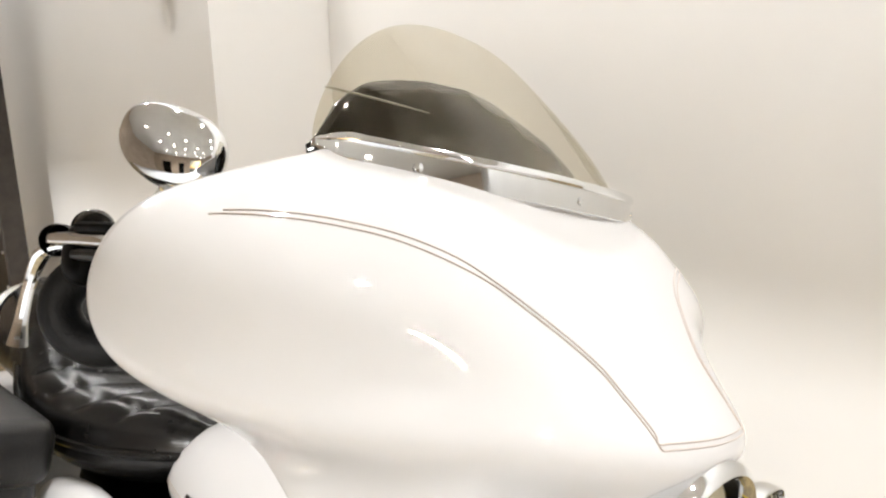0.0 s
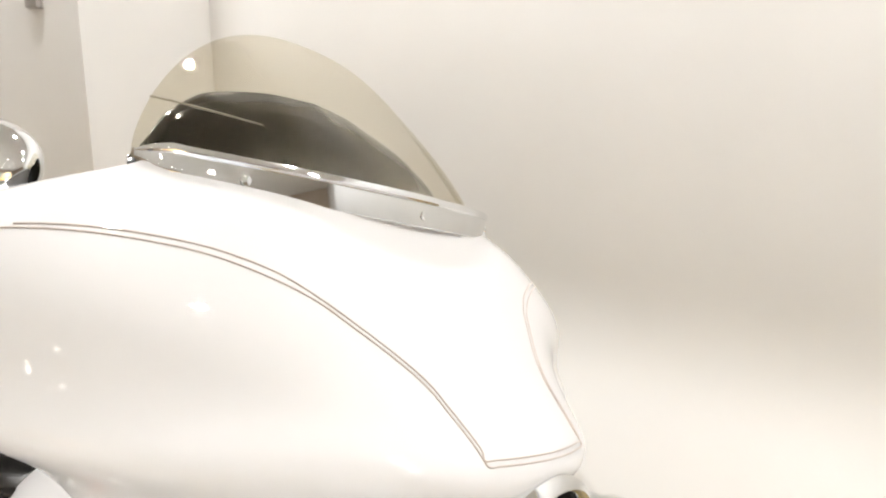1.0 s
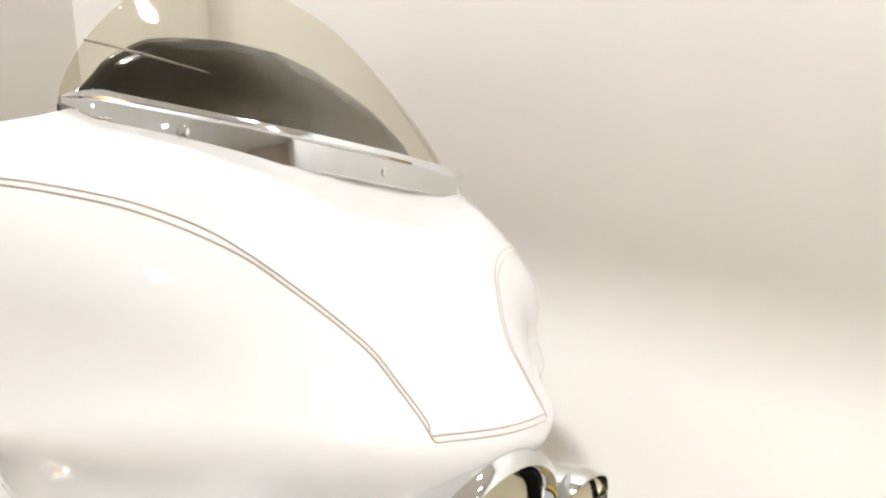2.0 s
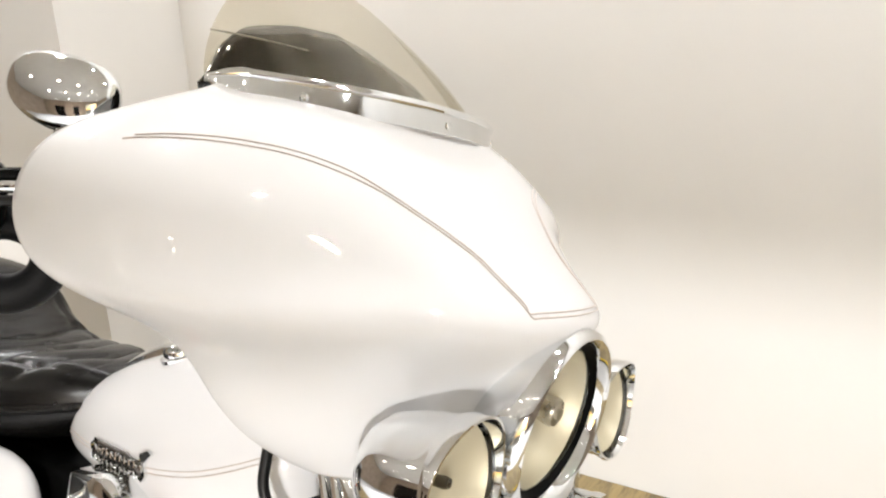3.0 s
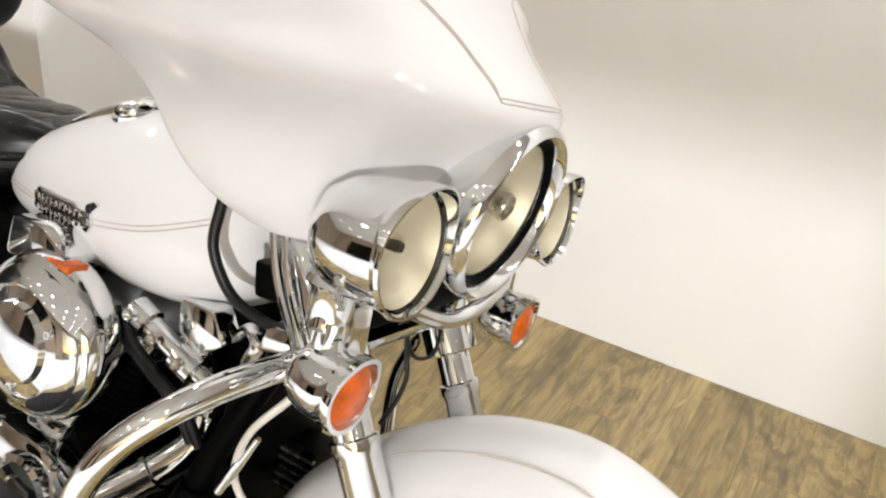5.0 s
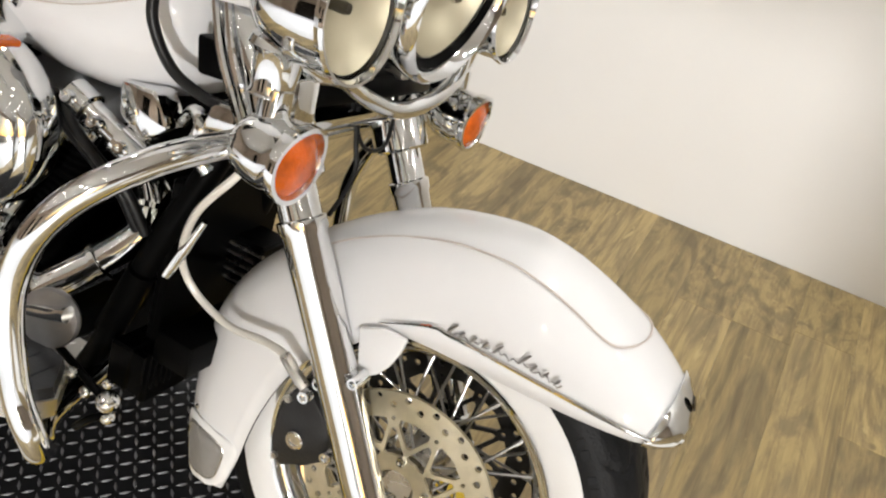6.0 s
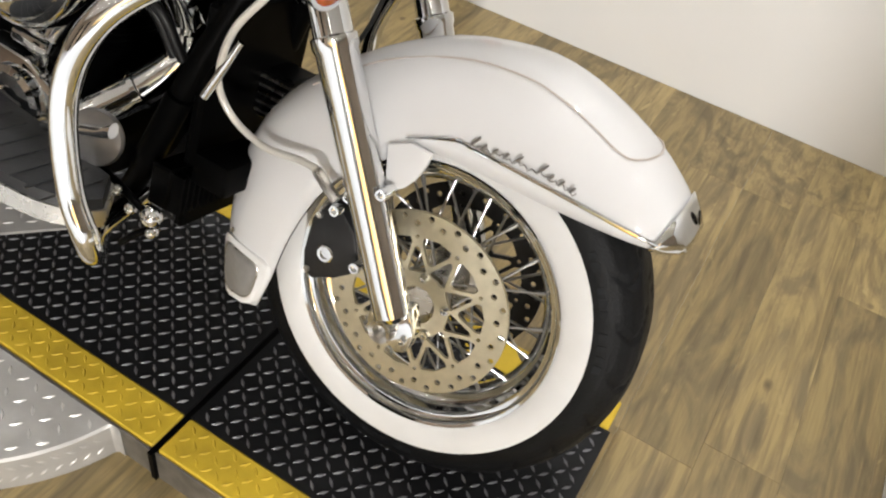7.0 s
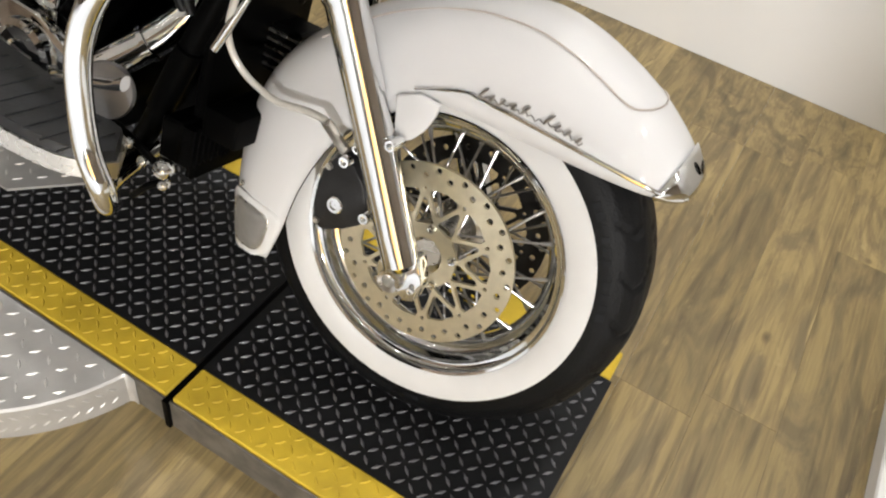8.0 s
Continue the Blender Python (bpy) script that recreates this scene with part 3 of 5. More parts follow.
def build_wheel():
    root_b = B()
    prof = [(0.205, -0.045), (0.214, -0.052), (0.218, -0.054)]
    ww = [(0.2120, -0.0525), (0.2165, -0.0565), (0.224, -0.0600), (0.240, -0.0625), (0.255, -0.0620), (0.262, -0.0605)]
    outer = [(0.262, -0.0605), (0.270, -0.0600), (0.285, -0.0570), (0.298, -0.0500), (0.311, -0.0380), (0.320, -0.0220), (0.323, 0.0)]
    full = prof + ww[1:-1] + outer
    mirror = [(r, -y * (2.0 if r > 0.262 else 1.3)) for r, y in full[::-1][1:]]
    line = full + mirror
    dense = []
    for (r0, h0), (r1, h1) in zip(line, line[1:]):
        n = 4 if min(r0, r1) > 0.28 else 1
        dense += [(r0 + (r1 - r0) * k / n, h0 + (h1 - h0) * k / n) for k in range(n)]
    dense.append(line[-1])
    seg, rings = 432, []
    for r, h in dense:
        ring = []
        for i in range(seg):
            a = 2 * math.pi * i / seg
            cut = 0.0
            if r > 0.286:
                w = (i / 18.0 + 0.85 * math.sin(abs(h) * 46) + (0.5 if h > 0 else 0)) % 1.0
                if w < 0.11 and 0.006 < abs(h) < 0.052:
                    cut = 0.004
            ring.append(Vector((math.cos(a) * (r - cut), WY + h, math.sin(a) * (r - cut))))
        rings.append(ring)
    loft(root_b, rings, True, False)
    tyre = wp("front_tyre", root_b, RUBBER, None, "black tyre with a wide white sidewall", 50)
    for sgn in (1, -1):
        b = B()
        revolve(b, [(r, sgn * (y - 0.0012)) for r, y in ww], (0, WY, 0), (0, 1, 0), 72)
        wp("whitewall", b, WALLRUBBER, tyre, "cream white sidewall band", 50)
    # moulded lettering round the tyre, as plain raised bars
    for a0 in (0.15, 2.25, 4.35):
        for k in range(11):
            if k in (4, 8):
                continue
            a = a0 + 0.062 * k
            r0, r1 = 0.2705, 0.2815
            da = 0.017 if k % 3 else 0.024
            q = [Vector((math.cos(t) * r, WY - (0.0609 if r < 0.275 else 0.0586), math.sin(t) * r)) for r, t in ((r0, a - da), (r0, a + da), (r1, a + da * 0.9), (r1, a - da * 0.9))]
            b = B()
            low = [b.verts.new(v + Vector((0, 0.002, 0))) for v in q]
            top = [b.verts.new(v) for v in q]
            b.faces.new(top)
            for i in range(4):
                b.faces.new((low[i], low[(i + 1) % 4], top[(i + 1) % 4], top[i]))
            wp("lettering_bar", b, LETTERING, tyre)
    b = B()
    half = [(0.210, -0.050), (0.2165, -0.0600), (0.2150, -0.0615), (0.2105, -0.0600), (0.2085, -0.0520), (0.2060, -0.0500), (0.2000, -0.0490), (0.1985, -0.0400), (0.1930, -0.0360), (0.1915, -0.0260), (0.184, -0.022), (0.176, -0.012), (0.174, 0.0)]
    rim = half + [(r, -y) for r, y in half[::-1][1:]]
    revolve(b, rim, (0, WY, 0), (0, 1, 0), 72)
    wp("rim", b, CHROME, None, "chrome laced wheel rim", 50)
    return tyre


tyre = build_wheel()


def fork_line(k, side):
    low, high = Vector((0.012, side * 0.135, 0.02)), Vector((-0.295, side * 0.135, 0.52))
    return low.lerp(high, k)


def build_forks():
    for s in (-1, 1):
        b = B()
        a = fork_line(0, s)
        d = fork_line(1, s) - a
        L = d.length
        revolve(b, [(0.0005, 0.0), (0.020, 0.0), (0.026, 0.008), (0.0265, 0.05), (0.0275, 0.36), (0.030, 0.365), (0.030, 0.378), (0.0255, 0.38), (0.0255, L), (0.0005, L)], a, d, 28)
        bp("fork_leg", b, CHROME, None, "polished chrome front fork leg")


build_forks()

# Tank sections: x, half width, top z, bottom z, widest z.
TANK = [
    (-0.935, 0.015, 0.455, 0.425, 0.440),
    (-0.910, 0.055, 0.485, 0.405, 0.445),
    (-0.865, 0.098, 0.520, 0.385, 0.448),
    (-0.800, 0.122, 0.555, 0.372, 0.455),
    (-0.720, 0.140, 0.588, 0.360, 0.462),
    (-0.640, 0.150, 0.612, 0.352, 0.468),
    (-0.560, 0.156, 0.625, 0.352, 0.472),
    (-0.490, 0.152, 0.622, 0.362, 0.478),
    (-0.430, 0.135, 0.605, 0.385, 0.484),
    (-0.390, 0.105, 0.580, 0.415, 0.488),
    (-0.370, 0.055, 0.550, 0.445, 0.490),
]



def tank_ring(x, w, zt, zb, zm, n=32):
    pts = []
    for s, c in superq(2.2, n, 2.2):
        pts.append(Vector((x, -w * s, zm + (zt - zm) * c)))
    for s, c in superq(2.2, n, 2.2)[::-1][1:]:
        pts.append(Vector((x, -w * s, zm - (zm - zb) * c)))
    return pts + [Vector((p.x, -p.y, p.z)) for p in pts[::-1][1:-1]]


def tank_rows(steps=6):
    a = smooth_path([Vector(r[:3]) for r in TANK], steps)
    c = smooth_path([Vector((r[3], r[4], 0)) for r in TANK], steps)
    return [(p.x, p.y, p.z, q.x, q.y) for p, q in zip(a, c)]


def build_tank():
    b = B()
    loft(b, [tank_ring(*r) for r in tank_rows()], True, True)
    return fp("fuel_tank", b, WHITE, None, "pearl white teardrop fuel tank", 60)


tank = build_tank()


def lamp_can(name, at, axis, r, depth, visor, lens_mat, label, lens_label, seg=36, lip=0.97):
    """A bullet-shaped chrome lamp with a peaked visor ring and a lens."""
    b = B()
    axis = Vector(axis).normalized()
    revolve(b, [(0.0005, -depth), (r * 0.30, -depth * 0.99), (r * 0.55, -depth * 0.95), (r * 0.76, -depth * 0.85), (r * 0.90, -depth * 0.68), (r * 0.97, -depth * 0.45), (r, -depth * 0.2), (r, 0.0), (r * 1.04, 0.002)], at, axis, seg)
    can = fp(name, b, CHROME, None, label, 50)
    u, v, w = basis(axis)
    at = Vector(at)
    b = B()
    rings = []
    for rr, h in ((r * 1.04, 0.0), (r * 1.07, 0.006), (r * 1.05, 1.0), (min(r * 1.01, r * (lip + 0.06)), 1.0), (r * lip, 0.004)):
        ring = []
        for i in range(seg):
            a = 2 * math.pi * i / seg
            up = max(0.0, math.sin(a))
            ext = 0.010 + visor * up**1.6 if h == 1.0 else h
            ring.append(at + (u * math.cos(a) + v * math.sin(a)) * rr + w * ext)
        rings.append(ring)
    loft(b, rings, True, False)
    fp("visor_ring", b, CHROME, can, "peaked chrome bezel")
    b = B()
    revolve(b, [(r * (lip + 0.01), 0.004), (r * 0.8 * lip, 0.010), (r * 0.5, 0.014), (0.0005, 0.0155)], at, axis, seg)
    fp("lens", b, lens_mat, can, lens_label, 60)
    return can


def build_lamps():
    for s in (-1, 1):
        c = lamp_can("passing_lamp", (-0.108 if s < 0 else -0.130, s * 0.212, 0.592), (1, 0, 0.06), 0.064, 0.098, 0.016, LENS, "chrome passing lamp with a peaked visor", "clear glass lens")
        b = B()
        revolve(b, [(0.059, -0.002), (0.050, -0.014), (0.030, -0.026), (0.010, -0.030), (0.0005, -0.030)], (-0.108 if s < 0 else -0.130, s * 0.212, 0.592), (1, 0, 0.06), 32)
        fp("reflector", b, REFLECTOR, c, "silvery lamp reflector", 60)
        b = B()
        revolve(b, [(0.0005, -0.008), (0.005, -0.009), (0.0065, -0.014), (0.005, -0.032)], (-0.108 if s < 0 else -0.130, s * 0.212, 0.592), (1, 0, 0.06), 16)
        fp("bulb", b, EMBLEM, c, "dark bulb cap")
        lamp_can("turn_signal", (-0.135, -0.222 if s < 0 else 0.198, 0.436), (1, 0, -0.02), 0.040, 0.064, 0.007, AMBER, "chrome bullet turn signal with an amber lens", "amber lens", 36, 0.86)
    at, ax = Vector((-0.106, -0.018, 0.620)), Vector((1, 0, -0.175)).normalized()
    b = B()
    revolve(b, [(0.098, -0.05), (0.107, -0.025), (0.110, 0.0), (0.108, 0.012), (0.101, 0.018), (0.094, 0.013), (0.092, 0.0)], at, ax, 48)
    h = fp("headlamp", b, CHROME, None, "large round chrome-ringed headlamp", 50)
    b = B()
    revolve(b, [(0.094, 0.006), (0.089, 0.0), (0.084, -0.006), (0.082, -0.002)], at, ax, 48)
    fp("gasket", b, BLACK, h, "black rubber gasket ring")
    b = B()
    revolve(b, [(0.085, -0.002), (0.07, 0.006), (0.04, 0.014), (0.0005, 0.016)], at, ax, 48)
    fp("lens", b, LENS, h, "clear glass lens", 60)
    b = B()
    revolve(b, [(0.084, -0.004), (0.076, -0.024), (0.05, -0.044), (0.016, -0.052), (0.0005, -0.052)], at, ax, 48)
    fp("reflector", b, REFLECTOR, h, "silvery lamp reflector", 60)
    b = B()
    revolve(b, [(0.0005, -0.010), (0.007, -0.010), (0.008, -0.014), (0.016, -0.014), (0.018, -0.018), (0.017, -0.028), (0.010, -0.052)], at + Vector((0, -0.028, 0.010)), ax, 24)
    fp("bulb", b, STEEL, h, "round grey bulb shield")
    b = B()
    revolve(b, [(0.0005, -0.010), (0.007, -0.010), (0.008, -0.014), (0.016, -0.014), (0.018, -0.018), (0.017, -0.028), (0.010, -0.052)], at + Vector((0, 0.038, -0.004)), ax, 24)
    fp("bulb", b, STEEL, h, "round grey bulb shield")


build_lamps()


def build_crash_bar():
    b = B()
    for s in (-1, 1):
        tube(b, [(-0.285, s * 0.02, 0.395), (-0.275, s * 0.16, 0.405), (-0.300, s * 0.27, 0.385), (-0.350, s * 0.335, 0.32), (-0.385, s * 0.345, 0.22), (-0.372, s * 0.34, 0.10), (-0.345, s * 0.33, 0.03), (-0.36, s * 0.30, -0.01), (-0.42, s * 0.24, -0.03), (-0.47, s * 0.10, -0.04)], 0.0165, 18, 8)
    bp("engine_guard", b, CHROME, None, "chrome engine guard bar", 60)


build_crash_bar()


# ---------------------------------------------------------------- front end details
def prism(bm, outline, y0, y1, bevel=0.0):
    """An outline of (x, z) drawn out from y0 to y1."""
    a = [bm.verts.new((x, y0, z)) for x, z in outline]
    c = [bm.verts.new((x, y1, z)) for x, z in outline]
    n = len(outline)
    faces = [bm.faces.new(a), bm.faces.new(c[::-1])]
    for i in range(n):
        faces.append(bm.faces.new((a[i], c[i], c[(i + 1) % n], a[(i + 1) % n])))
    if bevel:
        bmesh.ops.bevel(bm, geom=list({e for f in faces for e in f.edges}), offset=bevel, segments=2, affect="EDGES", profile=0.5)
    return bm


def bolt(name, at, axis, r, h, mat, parent=None, label="", m=None):
    b = B()
    revolve(b, [(r, 0.0), (r, h * 0.7), (r * 0.85, h), (r * 0.55, h), (r * 0.5, h * 0.6), (0.0005, h * 0.6)], at, axis, 12)
    return part(name, b, mat, parent or bike, label, BIKE if m is None else m)


def flat_holes(outer, holes, thick):
    """A flat plate with real holes, filled by a 2D curve and turned into a mesh."""
    cu = bpy.data.curves.new("plate", "CURVE")
    cu.dimensions, cu.fill_mode, cu.extrude = "2D", "BOTH", thick / 2
    for loop in [outer] + holes:
        sp = cu.splines.new("POLY")
        sp.points.add(len(loop) - 1)
        for p, (x, y) in zip(sp.points, loop):
            p.co = (x, y, 0, 1)
        sp.use_cyclic_u = True
    ob = bpy.data.objects.new("plate", cu)
    scene.collection.objects.link(ob)
    me = bpy.data.meshes.new_from_object(ob.evaluated_get(bpy.context.evaluated_depsgraph_get()))
    bm = bmesh.new()
    bm.from_mesh(me)
    bpy.data.objects.remove(ob)
    bpy.data.curves.remove(cu)
    bpy.data.meshes.remove(me)
    return bm


def circle(cx, cy, r, n=10):
    return [(cx + r * math.cos(2 * math.pi * i / n), cy + r * math.sin(2 * math.pi * i / n)) for i in range(n)]


def polar(r, a):
    return (r * math.cos(a), r * math.sin(a))


def build_rotors():
    holes = []
    for i in range(40):
        a = 2 * math.pi * i / 40
        holes.append(circle(*polar(0.138 if i % 2 else 0.128, a), 0.0049, 10))
    for i in range(20):
        a = 2 * math.pi * i / 20
        if i % 2:
            holes.append([polar(0.069, a - 0.05), polar(0.069, a + 0.05), polar(0.099, a + 0.235), polar(0.107, a + 0.215), polar(0.1095, a), polar(0.107, a - 0.215), polar(0.099, a - 0.235)])
        else:
            holes.append([polar(0.057, a - 0.275), polar(0.0535, a - 0.215), polar(0.053, a), polar(0.0535, a + 0.215), polar(0.057, a + 0.275), polar(0.091, a + 0.045), polar(0.094, a), polar(0.091, a - 0.045)])
            holes.append(circle(*polar(0.1075, a), 0.0034, 8))
    holes.append(circle(0, 0, 0.030, 28))
    for s in (-1, 1):
        y = WY + s * 0.074
        bm = flat_holes(circle(0, 0, 0.146, 96), holes, 0.005)
        bm.transform(Matrix.Translation((0, y, 0)) @ pose(0, 0, 0, 90))
        # The far rotor takes the darkened copy, as it stands in shade.
        r = wp("brake_rotor", bm, ROTOR if s < 0 else SHADEDROTOR, None, "drilled steel brake rotor with cut-out web" if s < 0 else "drilled brake rotor in steel darkened for shade", 30)
        for k in range(5):
            a = 2 * math.pi * k / 5 + 0.35
            bolt("rotor_bolt", (0.048 * math.cos(a), y + s * 0.0026, 0.048 * math.sin(a)), (0, s, 0), 0.007, 0.006, CHROME, r, "", WHEEL)


build_rotors()


def build_hub():
    b = B()
    prof = [(0.0005, -0.064), (0.022, -0.064), (0.026, -0.060), (0.048, -0.056), (0.048, -0.048), (0.034, -0.042), (0.028, -0.02), (0.027, 0.0)]
    revolve(b, prof + [(r, -h) for r, h in prof[::-1][1:]], (0, WY, 0), (0, 1, 0), 32)
    hub = wp("hub", b, STEEL, None, "polished steel wheel hub")
    for i in range(40):
        side = -1 if i % 2 else 1
        a = 2 * math.pi * i / 40
        off = (0.62 if (i // 2) % 2 else -0.62)
        b = B()
        p0 = Vector((0.044 * math.cos(a + off), WY + side * 0.051, 0.044 * math.sin(a + off)))
        p1 = Vector((0.186 * math.cos(a), WY + side * 0.010, 0.186 * math.sin(a)))
        tube(b, [p0, p0.lerp(p1, 0.86), p0.lerp(p1, 0.861), p1], [0.0021, 0.0021, 0.0034, 0.0036], 8, 1, False)
        wp("spoke", b, SPOKESTEEL, hub)
    return hub


build_hub()


def build_axle_and_caliper():
    for s in (-1, 1):
        b = B()
        prism(b, [(-0.022, 0.030), (0.030, 0.046), (0.046, 0.010), (0.044, -0.022), (0.026, -0.030), (0.018, -0.016), (-0.016, -0.020), (-0.028, 0.0)], s * 0.136, s * 0.106, 0.004)
        c = bp("axle_clamp", b, CHROME, None, "chrome axle clamp at the foot of the fork")
        b = B()
        revolve(b, [(0.0005, -0.004), (0.009, -0.004), (0.010, 0.010), (0.017, 0.012), (0.019, 0.0), (0.019, -0.03)], (0.004, s * 0.140, 0.0), (0, s, 0), 24)
        bp("axle_nut", b, STEEL, c, "steel axle nut with a hollow end")
        bolt("clamp_bolt", (0.036, s * 0.136, -0.004), (0, s, 0), 0.006, 0.007, CHROME, c)
    CAL = BIKE @ Matrix.Translation((0.003, 0.016, 0.0))
    b = B()
    prism(b, [(-0.158, 0.092), (-0.140, 0.125), (-0.112, 0.122), (-0.088, 0.102), (-0.070, 0.062), (-0.078, 0.038), (-0.100, 0.022), (-0.134, 0.000), (-0.152, 0.008), (-0.156, 0.040)], -0.142, -0.052, 0.006)
    c = part("brake_caliper", b, CASTGREY, bike, "charcoal four-piston brake caliper", CAL)
    b = B()
    prism(b, [(-0.168, 0.080), (-0.150, 0.118), (-0.138, 0.092), (-0.152, 0.050)], -0.128, -0.06, 0.004)
    part("caliper_plate", b, STEEL, c, "bare steel plate", CAL)
    bolt("caliper_cap", (-0.121, -0.142, 0.053), (0, -1, 0), 0.0135, 0.006, CHROME, c, "round silver cap", CAL)
    bolt("caliper_bolt", (-0.144, -0.142, 0.014), (0, -1, 0), 0.005, 0.005, STEEL, c, "", CAL)
    bolt("caliper_bolt", (-0.146, -0.142, 0.104), (0, -1, 0), 0.005, 0.005, STEEL, c, "", CAL)
    for x, z in ((-0.104, 0.158), (-0.118, 0.130), (-0.066, 0.066)):
        bolt("mount_bolt", (x, -0.150, z), (0, -1, 0), 0.009, 0.012, CHROME, c, "", CAL)
    b = B()
    prism(b, [(-0.122, 0.175), (-0.096, 0.175), (-0.060, 0.075), (-0.078, 0.060)], -0.138, -0.112, 0.003)
    part("caliper_mount", b, CHROME, c, "", CAL)


build_axle_and_caliper()


def fender_point(u, s, out=0.0):
    """A place on the fender: u along the rows, s from the crown (0) to the edge (-1 near, 1 far)."""
    rows = fender_rows(4)
    k = u * (len(rows) - 1)
    i = min(int(k), len(rows) - 2)
    f = k - i
    r = [a * (1 - f) + c * f for a, c in zip(rows[i], rows[i + 1])]
    cx, cz, ex, ez, w = r
    t = abs(s)
    c = (1 - t**2.5) ** (1 / 2.3)
    p = Vector((ex + (cx - ex) * c, math.copysign(w * t, s), ez + (cz - ez) * c))
    mid = Vector((ex * 0.6, 0, ez * 0.6))
    return p + (p - mid).normalized() * out


def build_fender_details():
    for s in (-1, 1):
        b = B()
        pts = [(-0.062, s * 0.1205, 0.2575)] + [tuple(fender_point(u, s * 0.992, 0.002)) for u in np.linspace(0.58, 0.93, 14)]
        tube(b, pts, [0.001, 0.003] + [0.0034] * 12 + [0.0034], 10, 4)
        dp("fender_trim", b, CHROME, fender, "chrome strip along the fender's lower edge")
        b = B()
        path = [fender_point(u, s * v, 0.0012) for u, v in ((0.36, 0.58), (0.45, 0.60), (0.53, 0.61), (0.60, 0.61), (0.66, 0.62), (0.71, 0.64), (0.745, 0.66), (0.770, 0.63), (0.788, 0.48), (0.798, 0.26), (0.802, 0.0))]
        tube(b, path, 0.0013, 6, 5)
        dp("pinstripe", b, STRIPE, fender, "thin grey pinstripe")
    # chrome cap over the fender's tip
    b = B()
    rows = fender_rows(4)
    n = len(rows)
    ring = []
    for i in range(int(n * 0.885), n):
        cx, cz, ex, ez, w = rows[i]
        ring.append([p + Vector((0.004, math.copysign(0.003, p.y) if abs(p.y) > 1e-4 else 0, 0.003)) for p in fender_row(cx, cz, ex, ez - 0.004, w)])
    loft(b, ring, False, False)
    cap = dp("fender_tip", b, CHROME, fender, "chrome cap on the fender's front tip", 60)
    mod = cap.modifiers.new("thickness", "SOLIDIFY")
    mod.thickness = 0.003
    b = B()
    revolve(b, [(0.010, 0.0), (0.008, 0.002), (0.0005, 0.0025)], (0.300, -0.004, 0.289), (1, 0, 0.55), 16)
    dp("tip_badge", b, GLOSSBLACK, cap, "small dark oval badge")
    # maker's script, as plain slanted strokes
    b = B()
    random.seed(4)
    hs = (0.016, 0.009, 0.009, 0.009, 0.013, 0.0, 0.016, 0.009, 0.009, 0.009)
    for k, h in enumerate(hs):
        x = 0.020 + 0.0150 * k
        z = 0.2830 + 0.0022 * k - 0.00022 * k * k
        y = -0.1150 + (0.003 if x > 0.1 else 0.0)
        if h:
            tube(b, [(x, y, z), (x + h * 0.3, y, z + h * 0.55), (x + h * 0.62, y, z + h)], [0.0012, 0.0021, 0.0012], 6, 3)
    wave = []
    for k in range(41):
        x = 0.020 + 0.0036 * k
        n = (x - 0.020) / 0.0150
        rise = 0.0022 + 0.0024 * math.sin(x * 620.0) + 0.0012 * math.sin(x * 231.0)
        wave.append((x, -0.1150 + (0.003 if x > 0.1 else 0.0), 0.2830 + 0.0022 * n - 0.00022 * n * n + rise))
    tube(b, wave, 0.0010, 6, 1)
    dp("fender_script", b, SCRIPT, fender, "raised chrome script emblem")
    # rear flap: a cream plate with rounded corners, and its grey reflector set into a thin rim
    def flap(u0, u1, v0, v1, out, k=26):
        """A closed loop on the fender's rear end with rounded corners."""
        loop = []
        for i in range(k):
            a = 2 * math.pi * i / k
            cu, cv = (math.copysign(abs(math.sin(a)) ** 0.45, math.sin(a)), math.copysign(abs(math.cos(a)) ** 0.45, math.cos(a)))
            c = (v0 + v1) / 2 + cv * (v1 - v0) / 2
            loop.append(fender_point((u0 + u1) / 2 + cu * (u1 - u0) / 2, -((1 - max(c, 0.0) ** 2.3) ** (1 / 2.5)), out))
        return loop
    b = B()
    rings = [flap(0.0, 0.100, 0.01, 0.86, h) for h in (-0.002, 0.0045)] + [flap(0.003, 0.097, 0.03, 0.84, 0.006), flap(0.014, 0.088, 0.13, 0.74, 0.006)]
    loft(b, rings, True, True)
    plate = dp("flap_plate", b, WALLRUBBER, fender, "cream plate at the fender's rear end", 60)
    b = B()
    loft(b, [flap(0.014, 0.088, 0.13, 0.74, 0.005), flap(0.015, 0.087, 0.14, 0.73, 0.0075), flap(0.034, 0.066, 0.34, 0.52, 0.0076)], True, True)
    dp("reflector_panel", b, TAN, plate, "dull grey reflector panel", 60)
    b = B()
    loop = flap(0.013, 0.089, 0.12, 0.75, 0.0065)
    tube(b, loop + [loop[0]], 0.0013, 6, 2)
    dp("panel_rim", b, STEEL, plate)
    bolt("flap_screw", fender_point(0.108, -0.80, 0.001), (-0.4, -1, 0), 0.004, 0.003, STEEL, fender, "", FENDSET)
    # white fork-side bracket
    for s in (-1, 1):
        b = B()
        prism(b, [(-0.082, 0.240), (-0.050, 0.256), (-0.020, 0.254), (-0.022, 0.236), (-0.030, 0.212), (-0.042, 0.194), (-0.058, 0.182), (-0.070, 0.190)], s * 0.124, s * 0.114, 0.003)
        k = dp("fender_bracket", b, WHITE, fender, "white fender bracket bolted to the fork")
        bolt("bracket_bolt", (-0.056, s * 0.126, 0.187), (0, s, 0), 0.0085, 0.030, CHROME, k, "", FENDSET)


build_fender_details()


